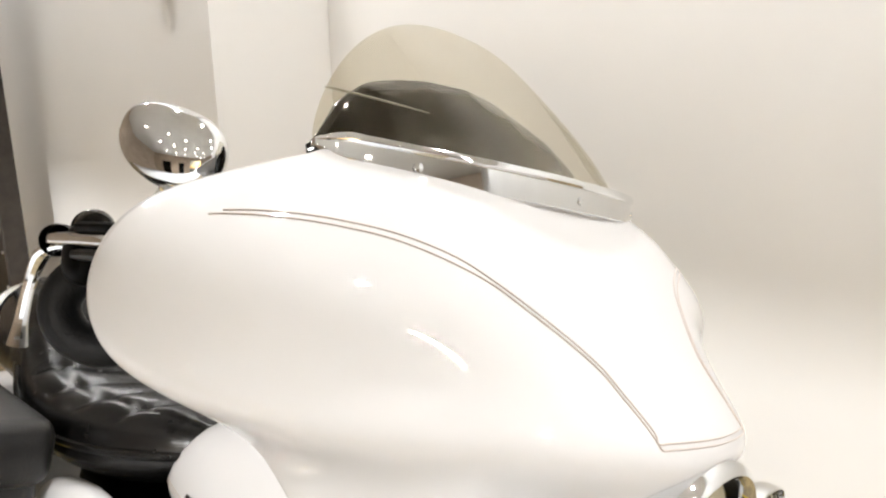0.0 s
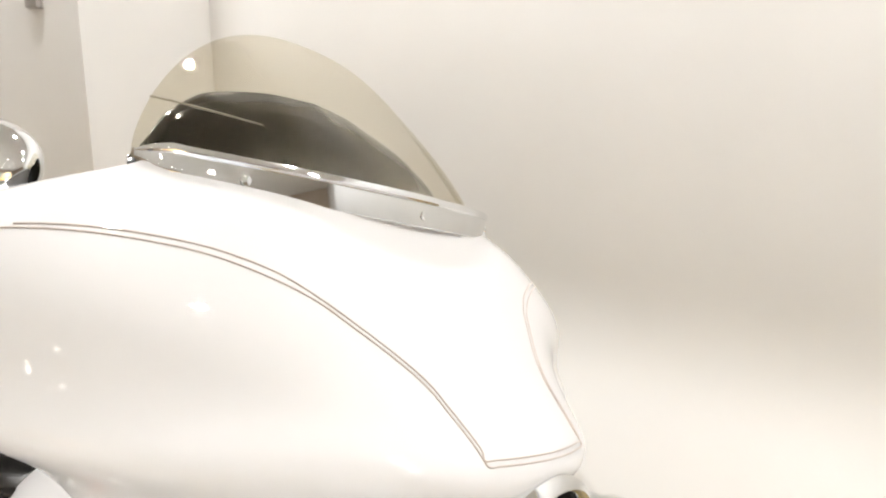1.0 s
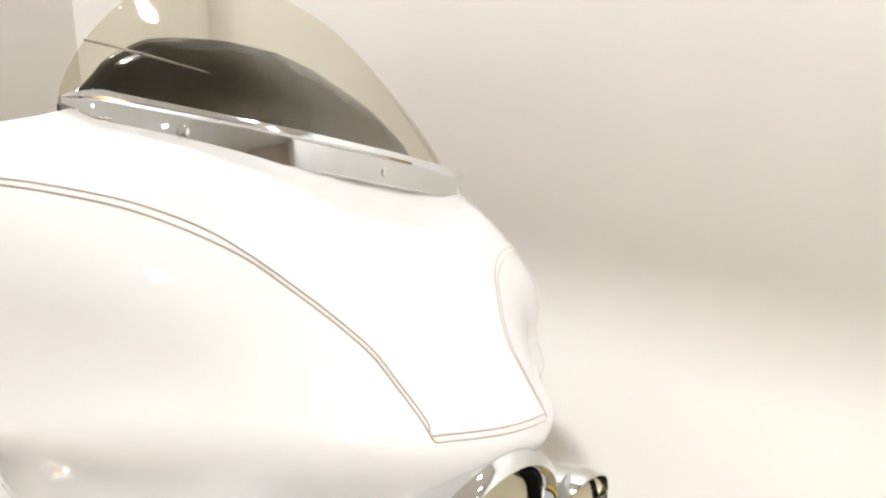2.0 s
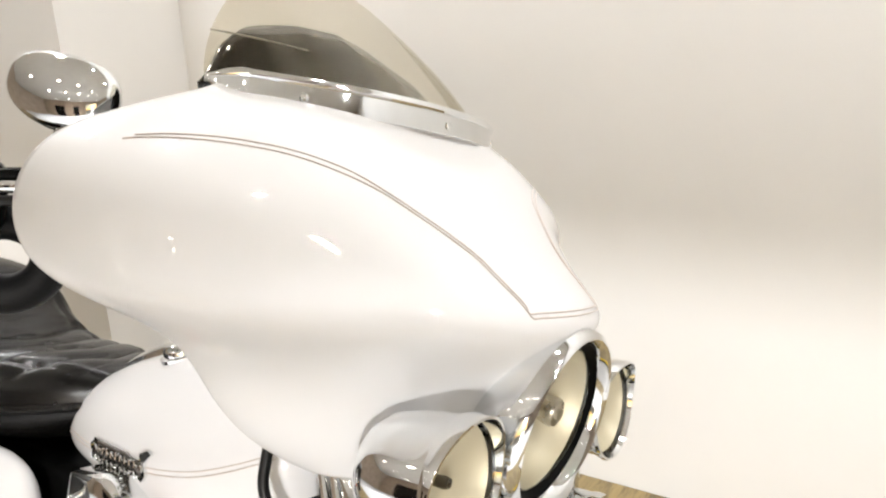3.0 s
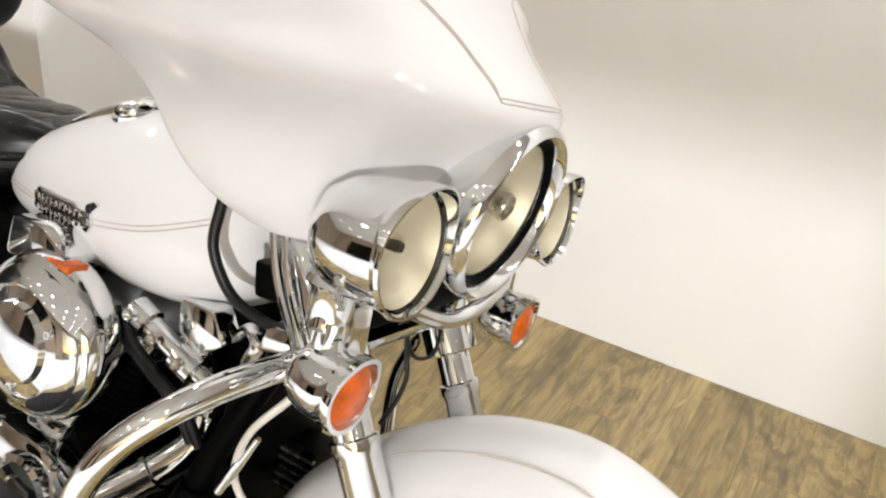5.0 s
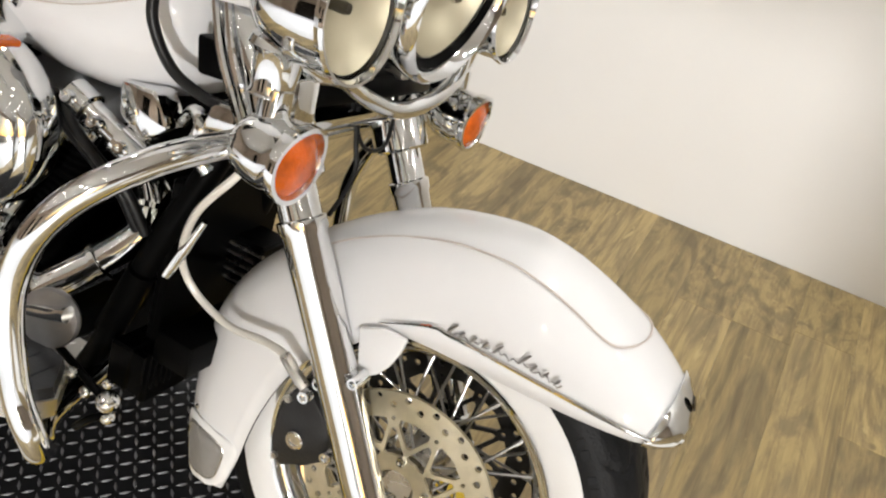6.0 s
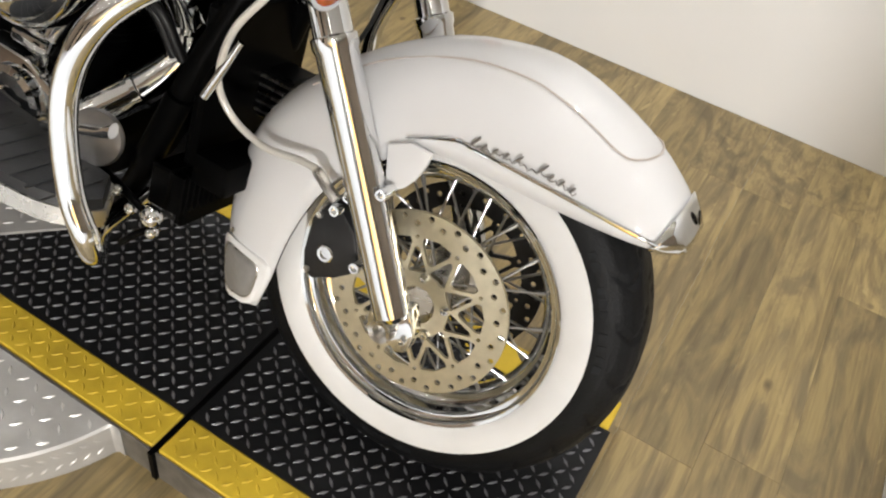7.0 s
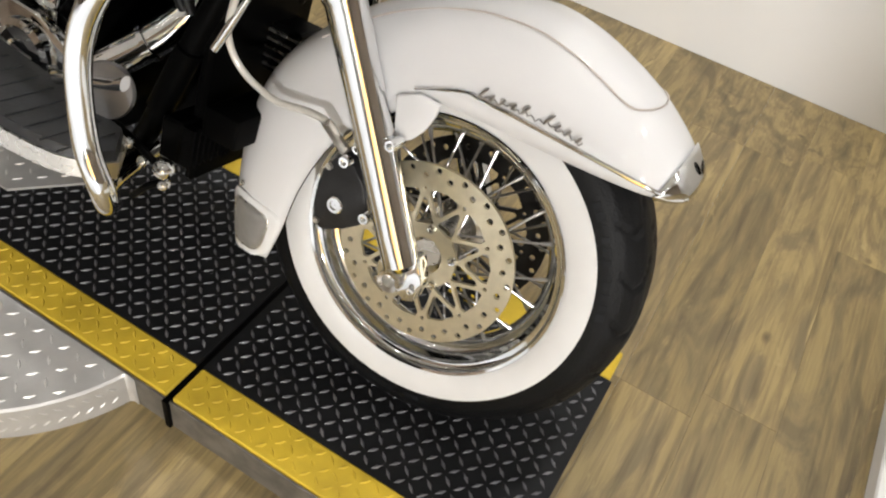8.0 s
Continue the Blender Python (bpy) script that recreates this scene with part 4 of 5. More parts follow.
def on_fairing(path, lift=0.0):
    """The path laid onto the fairing's finished skin."""
    out = []
    for p in path:
        place, normal, _, _ = fairing_tree.find_nearest(p)
        out.append(place + normal * (lift if normal.x > 0 else -lift))
    return out


def build_fairing_stripes():
    pts = [(-0.102, 0.7420), (-0.116, 0.7420), (-0.119, 0.748), (-0.121, 0.757), (-0.127, 0.775), (-0.134, 0.793), (-0.153, 0.813), (-0.181, 0.835), (-0.204, 0.851), (-0.235, 0.864), (-0.278, 0.875), (-0.321, 0.879), (-0.360, 0.879), (-0.406, 0.873)]
    us = [(fairing_u(z, y), z) for y, z in pts]
    for s in (1, -1):
        for shift in (0.0, 0.0042):
            b = B()
            path = []
            for k, (u, z) in enumerate(us):
                q = fairing_skin(z + shift * (1.0 if k < 3 or k > 8 else 0.6), s * (u + (shift * 2.2 if k > 1 else 0)))
                path.append(q)
            tube(b, on_fairing(smooth_path(path, 8), 0.0005), 0.0008, 6, 1, False)
            fp("pinstripe", b, STRIPE, fairing, "thin grey double pinstripe")
    for shift in (0.0, 0.0042):
        b = B()
        path = [fairing_skin(0.7420 + shift, u) for u in np.linspace(us[0][0], -us[0][0], 49)]
        tube(b, on_fairing(path, 0.0005), 0.0008, 6, 1, False)
        fp("pinstripe", b, STRIPE, fairing)


build_fairing_stripes()


def build_front_hardware():
    # chrome bar that carries the lamps
    b = B()
    tube(b, [(-0.205, -0.225, 0.545), (-0.202, -0.17, 0.515), (-0.202, -0.10, 0.502), (-0.200, -0.04, 0.478), (-0.182, 0.02, 0.462), (-0.168, 0.08, 0.474), (-0.170, 0.15, 0.500), (-0.20, 0.225, 0.545)], 0.0115, 14, 8)
    bar = bp("lamp_bar", b, CHROME, None, "curved chrome lamp bar under the headlamp", 60)
    for s in (-1, 1):
        b = B()
        revolve(b, [(0.0005, 0.0), (0.030, 0.0), (0.033, 0.008), (0.026, 0.016), (0.022, 0.05), (0.024, 0.056), (0.0005, 0.058)], (-0.205, s * 0.222, 0.548), (0, 0, -1), 20)
        bp("lamp_post", b, CHROME, bar)
        b = B()
        revolve(b, [(0.0005, 0.0), (0.016, 0.0), (0.018, 0.01), (0.016, 0.05), (0.0005, 0.05)], (-0.195, s * 0.225, 0.452), (0, 0, 1), 18)
        bp("signal_stem", b, CHROME, bar)
        b = B()
        prism(b, [(-0.235, 0.500), (-0.185, 0.512), (-0.180, 0.440), (-0.232, 0.425)], s * 0.205, s * 0.165, 0.006)
        bp("signal_clamp", b, CHROME, bar)
        # upper fork covers and the thin tubes beside them
        a, d = fork_line(0.72, s), fork_line(1.12, s)
        b = B()
        revolve(b, [(0.034, 0.0), (0.039, 0.004), (0.041, 0.06), (0.040, 0.22), (0.034, 0.23)], a, d - a, 28)
        c = bp("fork_cover", b, CHROME, None, "chrome upper fork cover")
        for off in (0.036, 0.054):
            b = B()
            tube(b, [(-0.375 + off, s * 0.172, 0.565), (-0.345 + off, s * 0.178, 0.500), (-0.305 + off, s * 0.172, 0.430)], 0.006, 10, 6)
            bp("chrome_line", b, CHROME, c)
    b = B()
    prism(b, [(-0.330, 0.398), (-0.215, 0.428), (-0.205, 0.452), (-0.320, 0.440)], -0.165, 0.165, 0.008)
    bp("triple_clamp", b, CHROME, None, "chrome lower fork clamp")
    b = B()
    prism(b, [(-0.36, 0.455), (-0.20, 0.470), (-0.205, 0.500), (-0.37, 0.500)], -0.15, 0.15, 0.006)
    bp("fork_yoke", b, BLACK, None, "black steering yoke")
    # bits of plate and bolts under the headlamp
    for x, y, z in ((-0.21, -0.13, 0.535), (-0.20, -0.07, 0.53), (-0.205, 0.06, 0.525), (-0.21, 0.12, 0.53)):
        b = B()
        box(b, x - 0.02, x + 0.012, y - 0.022, y + 0.022, z - 0.03, z + 0.015, 0.004, 1)
        bp("lamp_bracket", b, STEEL, bar, "small steel bracket")
    # wiring between the forks
    b = B()
    tube(b, [(-0.222, -0.005, 0.455), (-0.215, 0.0, 0.41), (-0.205, 0.0, 0.375), (-0.212, 0.0, 0.335), (-0.225, 0.0, 0.300)], 0.0036, 8, 8)
    bp("wire", b, CABLE, None, "black wire between the forks")
    b = B()
    tube(b, [(-0.23, -0.01, 0.46), (-0.21, 0.01, 0.405), (-0.20, 0.05, 0.40), (-0.215, 0.09, 0.425), (-0.225, 0.10, 0.46)], 0.003, 8, 8)
    bp("wire", b, CABLE)
    # pale brake hose
    b = B()
    tube(b, [(-0.235, -0.165, 0.420), (-0.255, -0.178, 0.375), (-0.310, -0.165, 0.300), (-0.345, -0.130, 0.215), (-0.325, -0.112, 0.165), (-0.260, -0.118, 0.150), (-0.195, -0.130, 0.165), (-0.150, -0.145, 0.172), (-0.128, -0.150, 0.160)], 0.0052, 10, 8)
    h = bp("brake_hose", b, HOSE, None, "pale clear-sheathed brake hose looping to the caliper", 60)
    b = B()
    tube(b, [(-0.156, -0.144, 0.172), (-0.128, -0.150, 0.158), (-0.112, -0.151, 0.150)], 0.0075, 10, 4)
    bp("hose_end", b, STEEL, h)
    # black cable in front of the tank
    b = B()
    tube(b, [(-0.405, -0.175, 0.60), (-0.412, -0.176, 0.545), (-0.410, -0.176, 0.500), (-0.380, -0.168, 0.455), (-0.335, -0.160, 0.437), (-0.290, -0.155, 0.436)], 0.0068, 10, 8)
    bp("control_cable", b, CABLE, None, "thick black control cable", 60)


build_front_hardware()


def blob(bm, at, radii, m=None, seg=32, rings=18, power=1.0):
    at = Vector(at)
    rows = []
    for i in range(1, rings):
        p = math.pi * i / rings
        row = []
        for k in range(seg):
            a = 2 * math.pi * k / seg
            def sg(v):
                return math.copysign(abs(v) ** power, v)
            v = Vector((radii[0] * sg(math.sin(p)) * sg(math.cos(a)), radii[1] * sg(math.sin(p)) * sg(math.sin(a)), radii[2] * sg(math.cos(p))))
            row.append(at + (m @ v if m is not None else v))
        rows.append(row)
    return loft(bm, rows, True, True)


def build_controls():
    b = B()
    turn = Euler((radians(-4), radians(4), radians(6))).to_matrix()
    blob(b, (-0.592, -0.321, 0.922), (0.079, 0.032, 0.043), turn, 48, 28, 0.80)
    for v in b.verts:
        k = (v.co.x + 0.592) / 0.079
        v.co.z += -0.006 * k if v.co.z > 0.922 else 0.010 * max(0.0, -k) - 0.004 * k
    mir = fp("mirror", b, CHROME, None, "chrome-backed rounded rear-view mirror", 70)
    b = B()
    tube(b, [(-0.585, -0.322, 0.885), (-0.58, -0.335, 0.860), (-0.575, -0.345, 0.828)], 0.007, 10, 6)
    fp("mirror_stem", b, CHROME, mir)
    b = B()
    tube(b, [(-0.42, -0.06, 0.79), (-0.47, -0.20, 0.808), (-0.54, -0.31, 0.820), (-0.60, -0.355, 0.817), (-0.66, -0.362, 0.810), (-0.74, -0.365, 0.799)], 0.0085, 14, 8)
    hb = fp("handlebar", b, CHROME, None, "chrome handlebar", 60)
    for dz, r, mat, nm in ((0.015, 0.0060, BLACK, "brake_lever"), (-0.015, 0.0065, CABLE, "throttle_cable")):
        b = B()
        tube(b, [(-0.53, -0.31, 0.820 + dz), (-0.60, -0.358, 0.816 + dz), (-0.68, -0.365, 0.806 + dz)], r, 10, 6)
        fp(nm, b, mat, hb)
    b = B()
    revolve(b, [(0.0005, 0), (0.017, 0.0), (0.021, 0.006), (0.021, 0.012), (0.018, 0.014), (0.018, 0.032), (0.021, 0.034), (0.020, 0.046), (0.0005, 0.048)], (-0.672, -0.350, 0.822), (-0.9, 0.25, -0.1), 20)
    fp("switch_housing", b, GLOSSBLACK, hb, "black and chrome switch housing")
    b = B()
    blob(b, (-0.690, -0.348, 0.790), (0.030, 0.022, 0.034), None, 20, 14, 0.7)
    fp("switch_box", b, BLACK, hb, "black switch box")
    b = B()
    revolve(b, [(0.0185, 0.0), (0.0195, 0.01), (0.0195, 0.13), (0.021, 0.14), (0.0005, 0.142)], (-0.745, -0.360, 0.797), (-0.9, 0.42, -0.10), 18)
    fp("grip", b, RUBBER, hb, "black rubber grip")
    b = B()
    out = Vector((0.80, -0.60, 0.12)).normalized()
    u0, v0, w0 = basis(out)
    loop = [Vector((-0.700, -0.312, 0.728)) + u0 * 0.050 * math.cos(a) + v0 * 0.044 * math.sin(a) for a in np.linspace(0, 2 * math.pi, 41)[:-1]]
    n = len(loop)
    rows = []
    for k in range(n):
        w = (loop[(k + 1) % n] - loop[k - 1]).normalized()
        u = w.cross(w0)
        rows.append([loop[k] + (u * math.cos(t) + w0 * math.sin(t)) * 0.0235 for t in np.linspace(0, 2 * math.pi, 21)[:-1]])
    loft(b, rows + [rows[0]], True, False)
    fp("cable_loop", b, RUBBER, hb, "thick black rubber loop below the grip", 60)
    b = B()
    tube(b, [(-0.700, -0.352, 0.800), (-0.740, -0.362, 0.790), (-0.775, -0.362, 0.775), (-0.797, -0.362, 0.735), (-0.805, -0.362, 0.69), (-0.806, -0.362, 0.660)], [0.005, 0.006, 0.010, 0.007, 0.008, 0.012], 10, 5)
    fp("clutch_lever", b, CHROME, hb, "polished lever hanging down")


build_controls()


# ---------------------------------------------------------------- tank, seat and engine
def tank_side(x, z, s=-1, out=0.0):
    """The tank's skin at a length and height."""
    rows = tank_rows(4)
    xs = [r[0] for r in rows]
    w, zt, zb, zm = (float(np.interp(x, xs, [r[i] for r in rows])) for i in (1, 2, 3, 4))
    k = (z - zm) / ((zt - zm) if z > zm else (zm - zb))
    k = min(abs(k), 0.999)
    y = w * (1 - k**2.2) ** (1 / 2.2)
    return Vector((x, s * (y + out), z))


def build_tank_details():
    for s in (-1,):
        for shift in (0.0, 0.007):
            b = B()
            pts = [(-0.900, 0.444), (-0.860, 0.444), (-0.80, 0.445), (-0.74, 0.447), (-0.67, 0.451), (-0.60, 0.459), (-0.53, 0.474), (-0.48, 0.491), (-0.43, 0.513), (-0.395, 0.532)]
            tube(b, [tank_side(x, z + shift - 0.003, s, 0.0006) for x, z in pts], 0.0009, 6, 5)
            fp("pinstripe", b, STRIPE, tank, "thin grey double pinstripe")
        # winged emblem as plain raised shapes
        b = B()
        grid = [[tank_side(-0.748 + 0.130 * i / 10, 0.449 + 0.006 * i / 10 + 0.034 * (j / 4 - 0.5) * (1.0 if i < 8 else 0.75), s, 0.003 + 0.003 * (0 < j < 4)) for j in range(5)] for i in range(11)]
        loft(b, grid, False, False)
        e = fp("tank_emblem", b, EMBLEM, tank, "dark chrome winged emblem on the tank", 40)
        mod = e.modifiers.new("thickness", "SOLIDIFY")
        mod.thickness = 0.003
        b = B()
        for i in range(11):
            x = -0.744 + 0.0115 * i
            for dz in (-0.012, 0.003):
                z = 0.449 + 0.006 * i / 10 + dz
                h = 0.010 - 0.002 * (i % 2)
                tube(b, [tank_side(x, z, s, 0.0085), tank_side(x, z + h, s, 0.0085)], 0.0013, 5, 1)
                tube(b, [tank_side(x, z + h * (0.5 + 0.5 * ((i * 3) % 2)), s, 0.0085), tank_side(x + 0.007, z + h * (0.4 if i % 3 else 1.0), s, 0.0085)], 0.0012, 5, 1)
        fp("emblem_relief", b, CHROME, e, "small bright raised strokes")
        for nm, out in (("emblem_wing", [(-0.622, 0.478), (-0.606, 0.486), (-0.597, 0.483), (-0.612, 0.468), (-0.608, 0.452), (-0.618, 0.440), (-0.628, 0.444)]), ("emblem_shield", [(-0.712, 0.436), (-0.664, 0.437), (-0.676, 0.424), (-0.688, 0.419), (-0.702, 0.426)])):
            b = B()
            vs = [b.verts.new(tank_side(x, z, s, 0.006)) for x, z in out]
            ws = [b.verts.new(tank_side(x, z, s, 0.001)) for x, z in out]
            b.faces.new(vs)
            n = len(out)
            for i in range(n):
                b.faces.new((vs[i], vs[(i + 1) % n], ws[(i + 1) % n], ws[i]))
            fp(nm, b, CHROME, e)
    # chrome console and filler cap on top
    b = B()
    rows = []
    for x, w, z in ((-0.90, 0.026, 0.510), (-0.86, 0.040, 0.534), (-0.78, 0.050, 0.578), (-0.70, 0.054, 0.612), (-0.62, 0.050, 0.632), (-0.54, 0.040, 0.640), (-0.49, 0.022, 0.634)):
        rows.append([Vector((x, w * math.cos(a), z - 0.025 + (0.030 * math.sin(a) if math.sin(a) > 0 else 0.02 * math.sin(a)))) for a in np.linspace(0, 2 * math.pi, 33)[:-1]])
    loft(b, [r for r in rows], True, True)
    fp("tank_console", b, CHROME, tank, "chrome dash console along the tank", 60)
    b = B()
    revolve(b, [(0.0005, 0.020), (0.018, 0.019), (0.025, 0.015), (0.028, 0.009), (0.028, 0.004), (0.034, 0.002), (0.034, -0.012)], (-0.665, -0.062, 0.594), (-0.16, -0.30, 0.9), 32)
    fp("filler_cap", b, CHROME, tank, "low round chrome filler cap")


build_tank_details()

# Seat: x, half width, top z, bottom z.
SEAT = [
    (-0.845, 0.040, 0.515, 0.470),
    (-0.880, 0.085, 0.530, 0.440),
    (-0.940, 0.125, 0.540, 0.410),
    (-1.020, 0.160, 0.538, 0.390),
    (-1.110, 0.180, 0.530, 0.382),
    (-1.200, 0.182, 0.534, 0.386),
    (-1.270, 0.172, 0.570, 0.395),
    (-1.310, 0.160, 0.622, 0.410),
    (-1.380, 0.150, 0.640, 0.420),
    (-1.500, 0.140, 0.632, 0.430),
    (-1.600, 0.110, 0.600, 0.440),
]


def build_seat():
    a = smooth_path([Vector(r[:3]) for r in SEAT], 24)
    c = smooth_path([Vector((r[3], 0, 0)) for r in SEAT], 24)
    rows = []
    for p, q in zip(a, c):
        ring = []
        x, w, zt, zb = p.x, p.y, p.z, q.x
        zm = zb + (zt - zb) * 0.45
        for k in range(72):
            t = 2 * math.pi * k / 72
            cs, sn = math.cos(t), math.sin(t)
            y = w * math.copysign(abs(cs) ** 0.62, cs)
            z = zm + (zt - zm if sn > 0 else zm - zb) * math.copysign(abs(sn) ** 0.75, sn)
            lat = abs(y) / w
            if sn > 0.05 and -1.24 < x < -0.90 and lat < 0.93:
                z -= 0.012 * (1 - abs(math.sin((x + 0.45 * abs(y)) * math.pi / 0.078)) ** 0.6)
            if sn > 0 and 0.70 < lat < 0.76:
                z -= 0.006
            ring.append(Vector((x, y, z)))
        rows.append(ring)
    b = B()
    loft(b, rows, True, True)
    seat = bp("seat", b, LEATHER, None, "black leather seat with stitched ribs", 60)
    for s in (-1, 1):
        b = B()
        tube(b, [(r[0], s * r[1] * 1.0, r[3] + (r[2] - r[3]) * 0.42) for r in SEAT[1:8]], 0.0075, 10, 6)
        bp("seat_piping", b, LEATHER, seat, "rolled leather edge")
    return seat


build_seat()


def build_rear():
    # white rear fender
    b = B()
    rows = []
    for a in np.linspace(radians(12), radians(150), 30):
        c = Vector((-1.60 + 0.37 * math.cos(a), 0, -0.0 + 0.40 * math.sin(a)))
        ring = []
        for t in np.linspace(0, math.pi, 17):
            ring.append(Vector((-1.60 + (0.28 + 0.09 * math.sin(t) ** 0.7) * math.cos(a), 0.115 * math.cos(t), (0.31 + 0.09 * math.sin(t) ** 0.7) * math.sin(a))))
        rows.append(ring)
    loft(b, rows, False, False)
    f = bp("rear_fender", b, WHITE, None, "pearl white rear fender", 60)
    mod = f.modifiers.new("thickness", "SOLIDIFY")
    mod.thickness = 0.004
    # side cover
    b = B()
    blob(b, (-1.010, -0.160, 0.315), (0.145, 0.035, 0.085), Euler((0, radians(-8), 0)).to_matrix(), 32, 18, 0.85)
    bp("side_cover", b, WHITE, None, "white teardrop side cover", 70)
    # leather saddlebag
    b = B()
    box(b, -1.67, -1.05, -0.43, -0.20, 0.13, 0.465, 0.045, 5)
    bag = bp("saddlebag", b, BAGLEATHER, None, "black leather saddlebag with a buckled lid", 60)
    b = B()
    box(b, -1.68, -1.035, -0.437, -0.195, 0.385, 0.492, 0.03, 4)
    bp("bag_lid", b, BAGLEATHER, bag, "overlapping leather lid")
    for x in (-1.18, -1.42):
        b = B()
        box(b, x - 0.02, x + 0.02, -0.444, -0.436, 0.24, 0.43, 0.003, 1)
        st = bp("strap", b, LEATHER, bag)
        b = B()
        box(b, x - 0.026, x + 0.026, -0.449, -0.443, 0.29, 0.34, 0.003, 1)
        bp("buckle", b, CHROME, st)
    b = B()
    tube(b, [(-0.93, -0.20, 0.30), (-0.95, -0.29, 0.325), (-1.02, -0.35, 0.34), (-1.20, -0.46, 0.34), (-1.62, -0.46, 0.30)], 0.0125, 14, 8)
    bp("bag_rail", b, CHROME, None, "chrome rail round the saddlebag", 60)
    # passenger rest and frame behind the bars
    b = B()
    tube(b, [(-1.40, -0.16, 0.42), (-1.42, -0.17, 0.52), (-1.44, -0.15, 0.60), (-1.60, 0.0, 0.60), (-1.60, 0.10, 0.58), (-1.60, 0.13, 0.45)], 0.0075, 12, 8)
    bp("backrest_bar", b, CHROME, None, "bent chrome backrest bar", 60)
    # rear wheel
    b = B()
    prof = [(0.205, -0.052), (0.24, -0.068), (0.285, -0.062), (0.31, -0.04), (0.32, 0.0)]
    revolve(b, prof + [(r, -h) for r, h in prof[::-1][1:]], (-1.61, 0, 0), (0, 1, 0), 64)
    t = bp("rear_tyre", b, RUBBER, None, "black rear tyre with a white sidewall", 50)
    b = B()
    revolve(b, [(0.212, -0.0575), (0.235, -0.068), (0.262, -0.0675)], (-1.61, 0, 0), (0, 1, 0), 64)
    bp("whitewall", b, WALLRUBBER, t)
    b = B()
    rim = [(0.214, -0.055), (0.205, -0.05), (0.19, -0.03), (0.178, 0.0)]
    revolve(b, rim + [(r, -h) for r, h in rim[::-1][1:]], (-1.61, 0, 0), (0, 1, 0), 56)
    bp("rear_rim", b, CHROME, None, "chrome rear rim", 50)
    # side stand, on the far side
    b = B()
    tube(b, [(-0.62, 0.16, -0.10), (-0.64, 0.30, -0.19), (-0.66, 0.37, -0.222)], 0.011, 10, 4)
    bp("side_stand", b, BLACK, None, "black side stand folded out")


build_rear()


def cylinder_unit(tilt, name_label):
    """A finned black cylinder with a chrome rocker cover."""
    base = Vector((-0.77, 0, 0.0))
    axis = Vector((math.sin(tilt), 0, math.cos(tilt)))
    m = Matrix.Translation(base) @ Matrix.Rotation(tilt, 4, "Y")
    b = B()
    revolve(b, [(0.058, 0.06), (0.058, 0.30)], base, axis, 28)
    c = bp("cylinder", b, BLACK, None, name_label)
    for k in range(13):
        h = 0.135 + 0.0135 * k
        b = B()
        w = 0.082 + (0.008 if k > 8 else 0.0)
        ring = []
        for dz, ww in ((-0.0028, w), (0.0014, w), (0.0028, w - 0.002)):
            ring.append([m @ Vector((ww * math.copysign(abs(math.cos(t)) ** 0.6, math.cos(t)), ww * math.copysign(abs(math.sin(t)) ** 0.6, math.sin(t)), h + dz)) for t in np.linspace(0, 2 * math.pi, 33)[:-1]])
        loft(b, ring, True, True)
        bp("cooling_fin", b, BLACK, c)
    b = B()
    rows = []
    for h, w in ((0.312, 0.085), (0.318, 0.092), (0.345, 0.092), (0.362, 0.080), (0.372, 0.052)):
        rows.append([m @ Vector((w * 0.95 * math.copysign(abs(math.cos(t)) ** 0.55, math.cos(t)), w * 1.15 * math.copysign(abs(math.sin(t)) ** 0.55, math.sin(t)), h)) for t in np.linspace(0, 2 * math.pi, 41)[:-1]])
    loft(b, rows, True, True)
    bp("rocker_cover", b, CHROME, c, "chrome rocker cover")
    return c


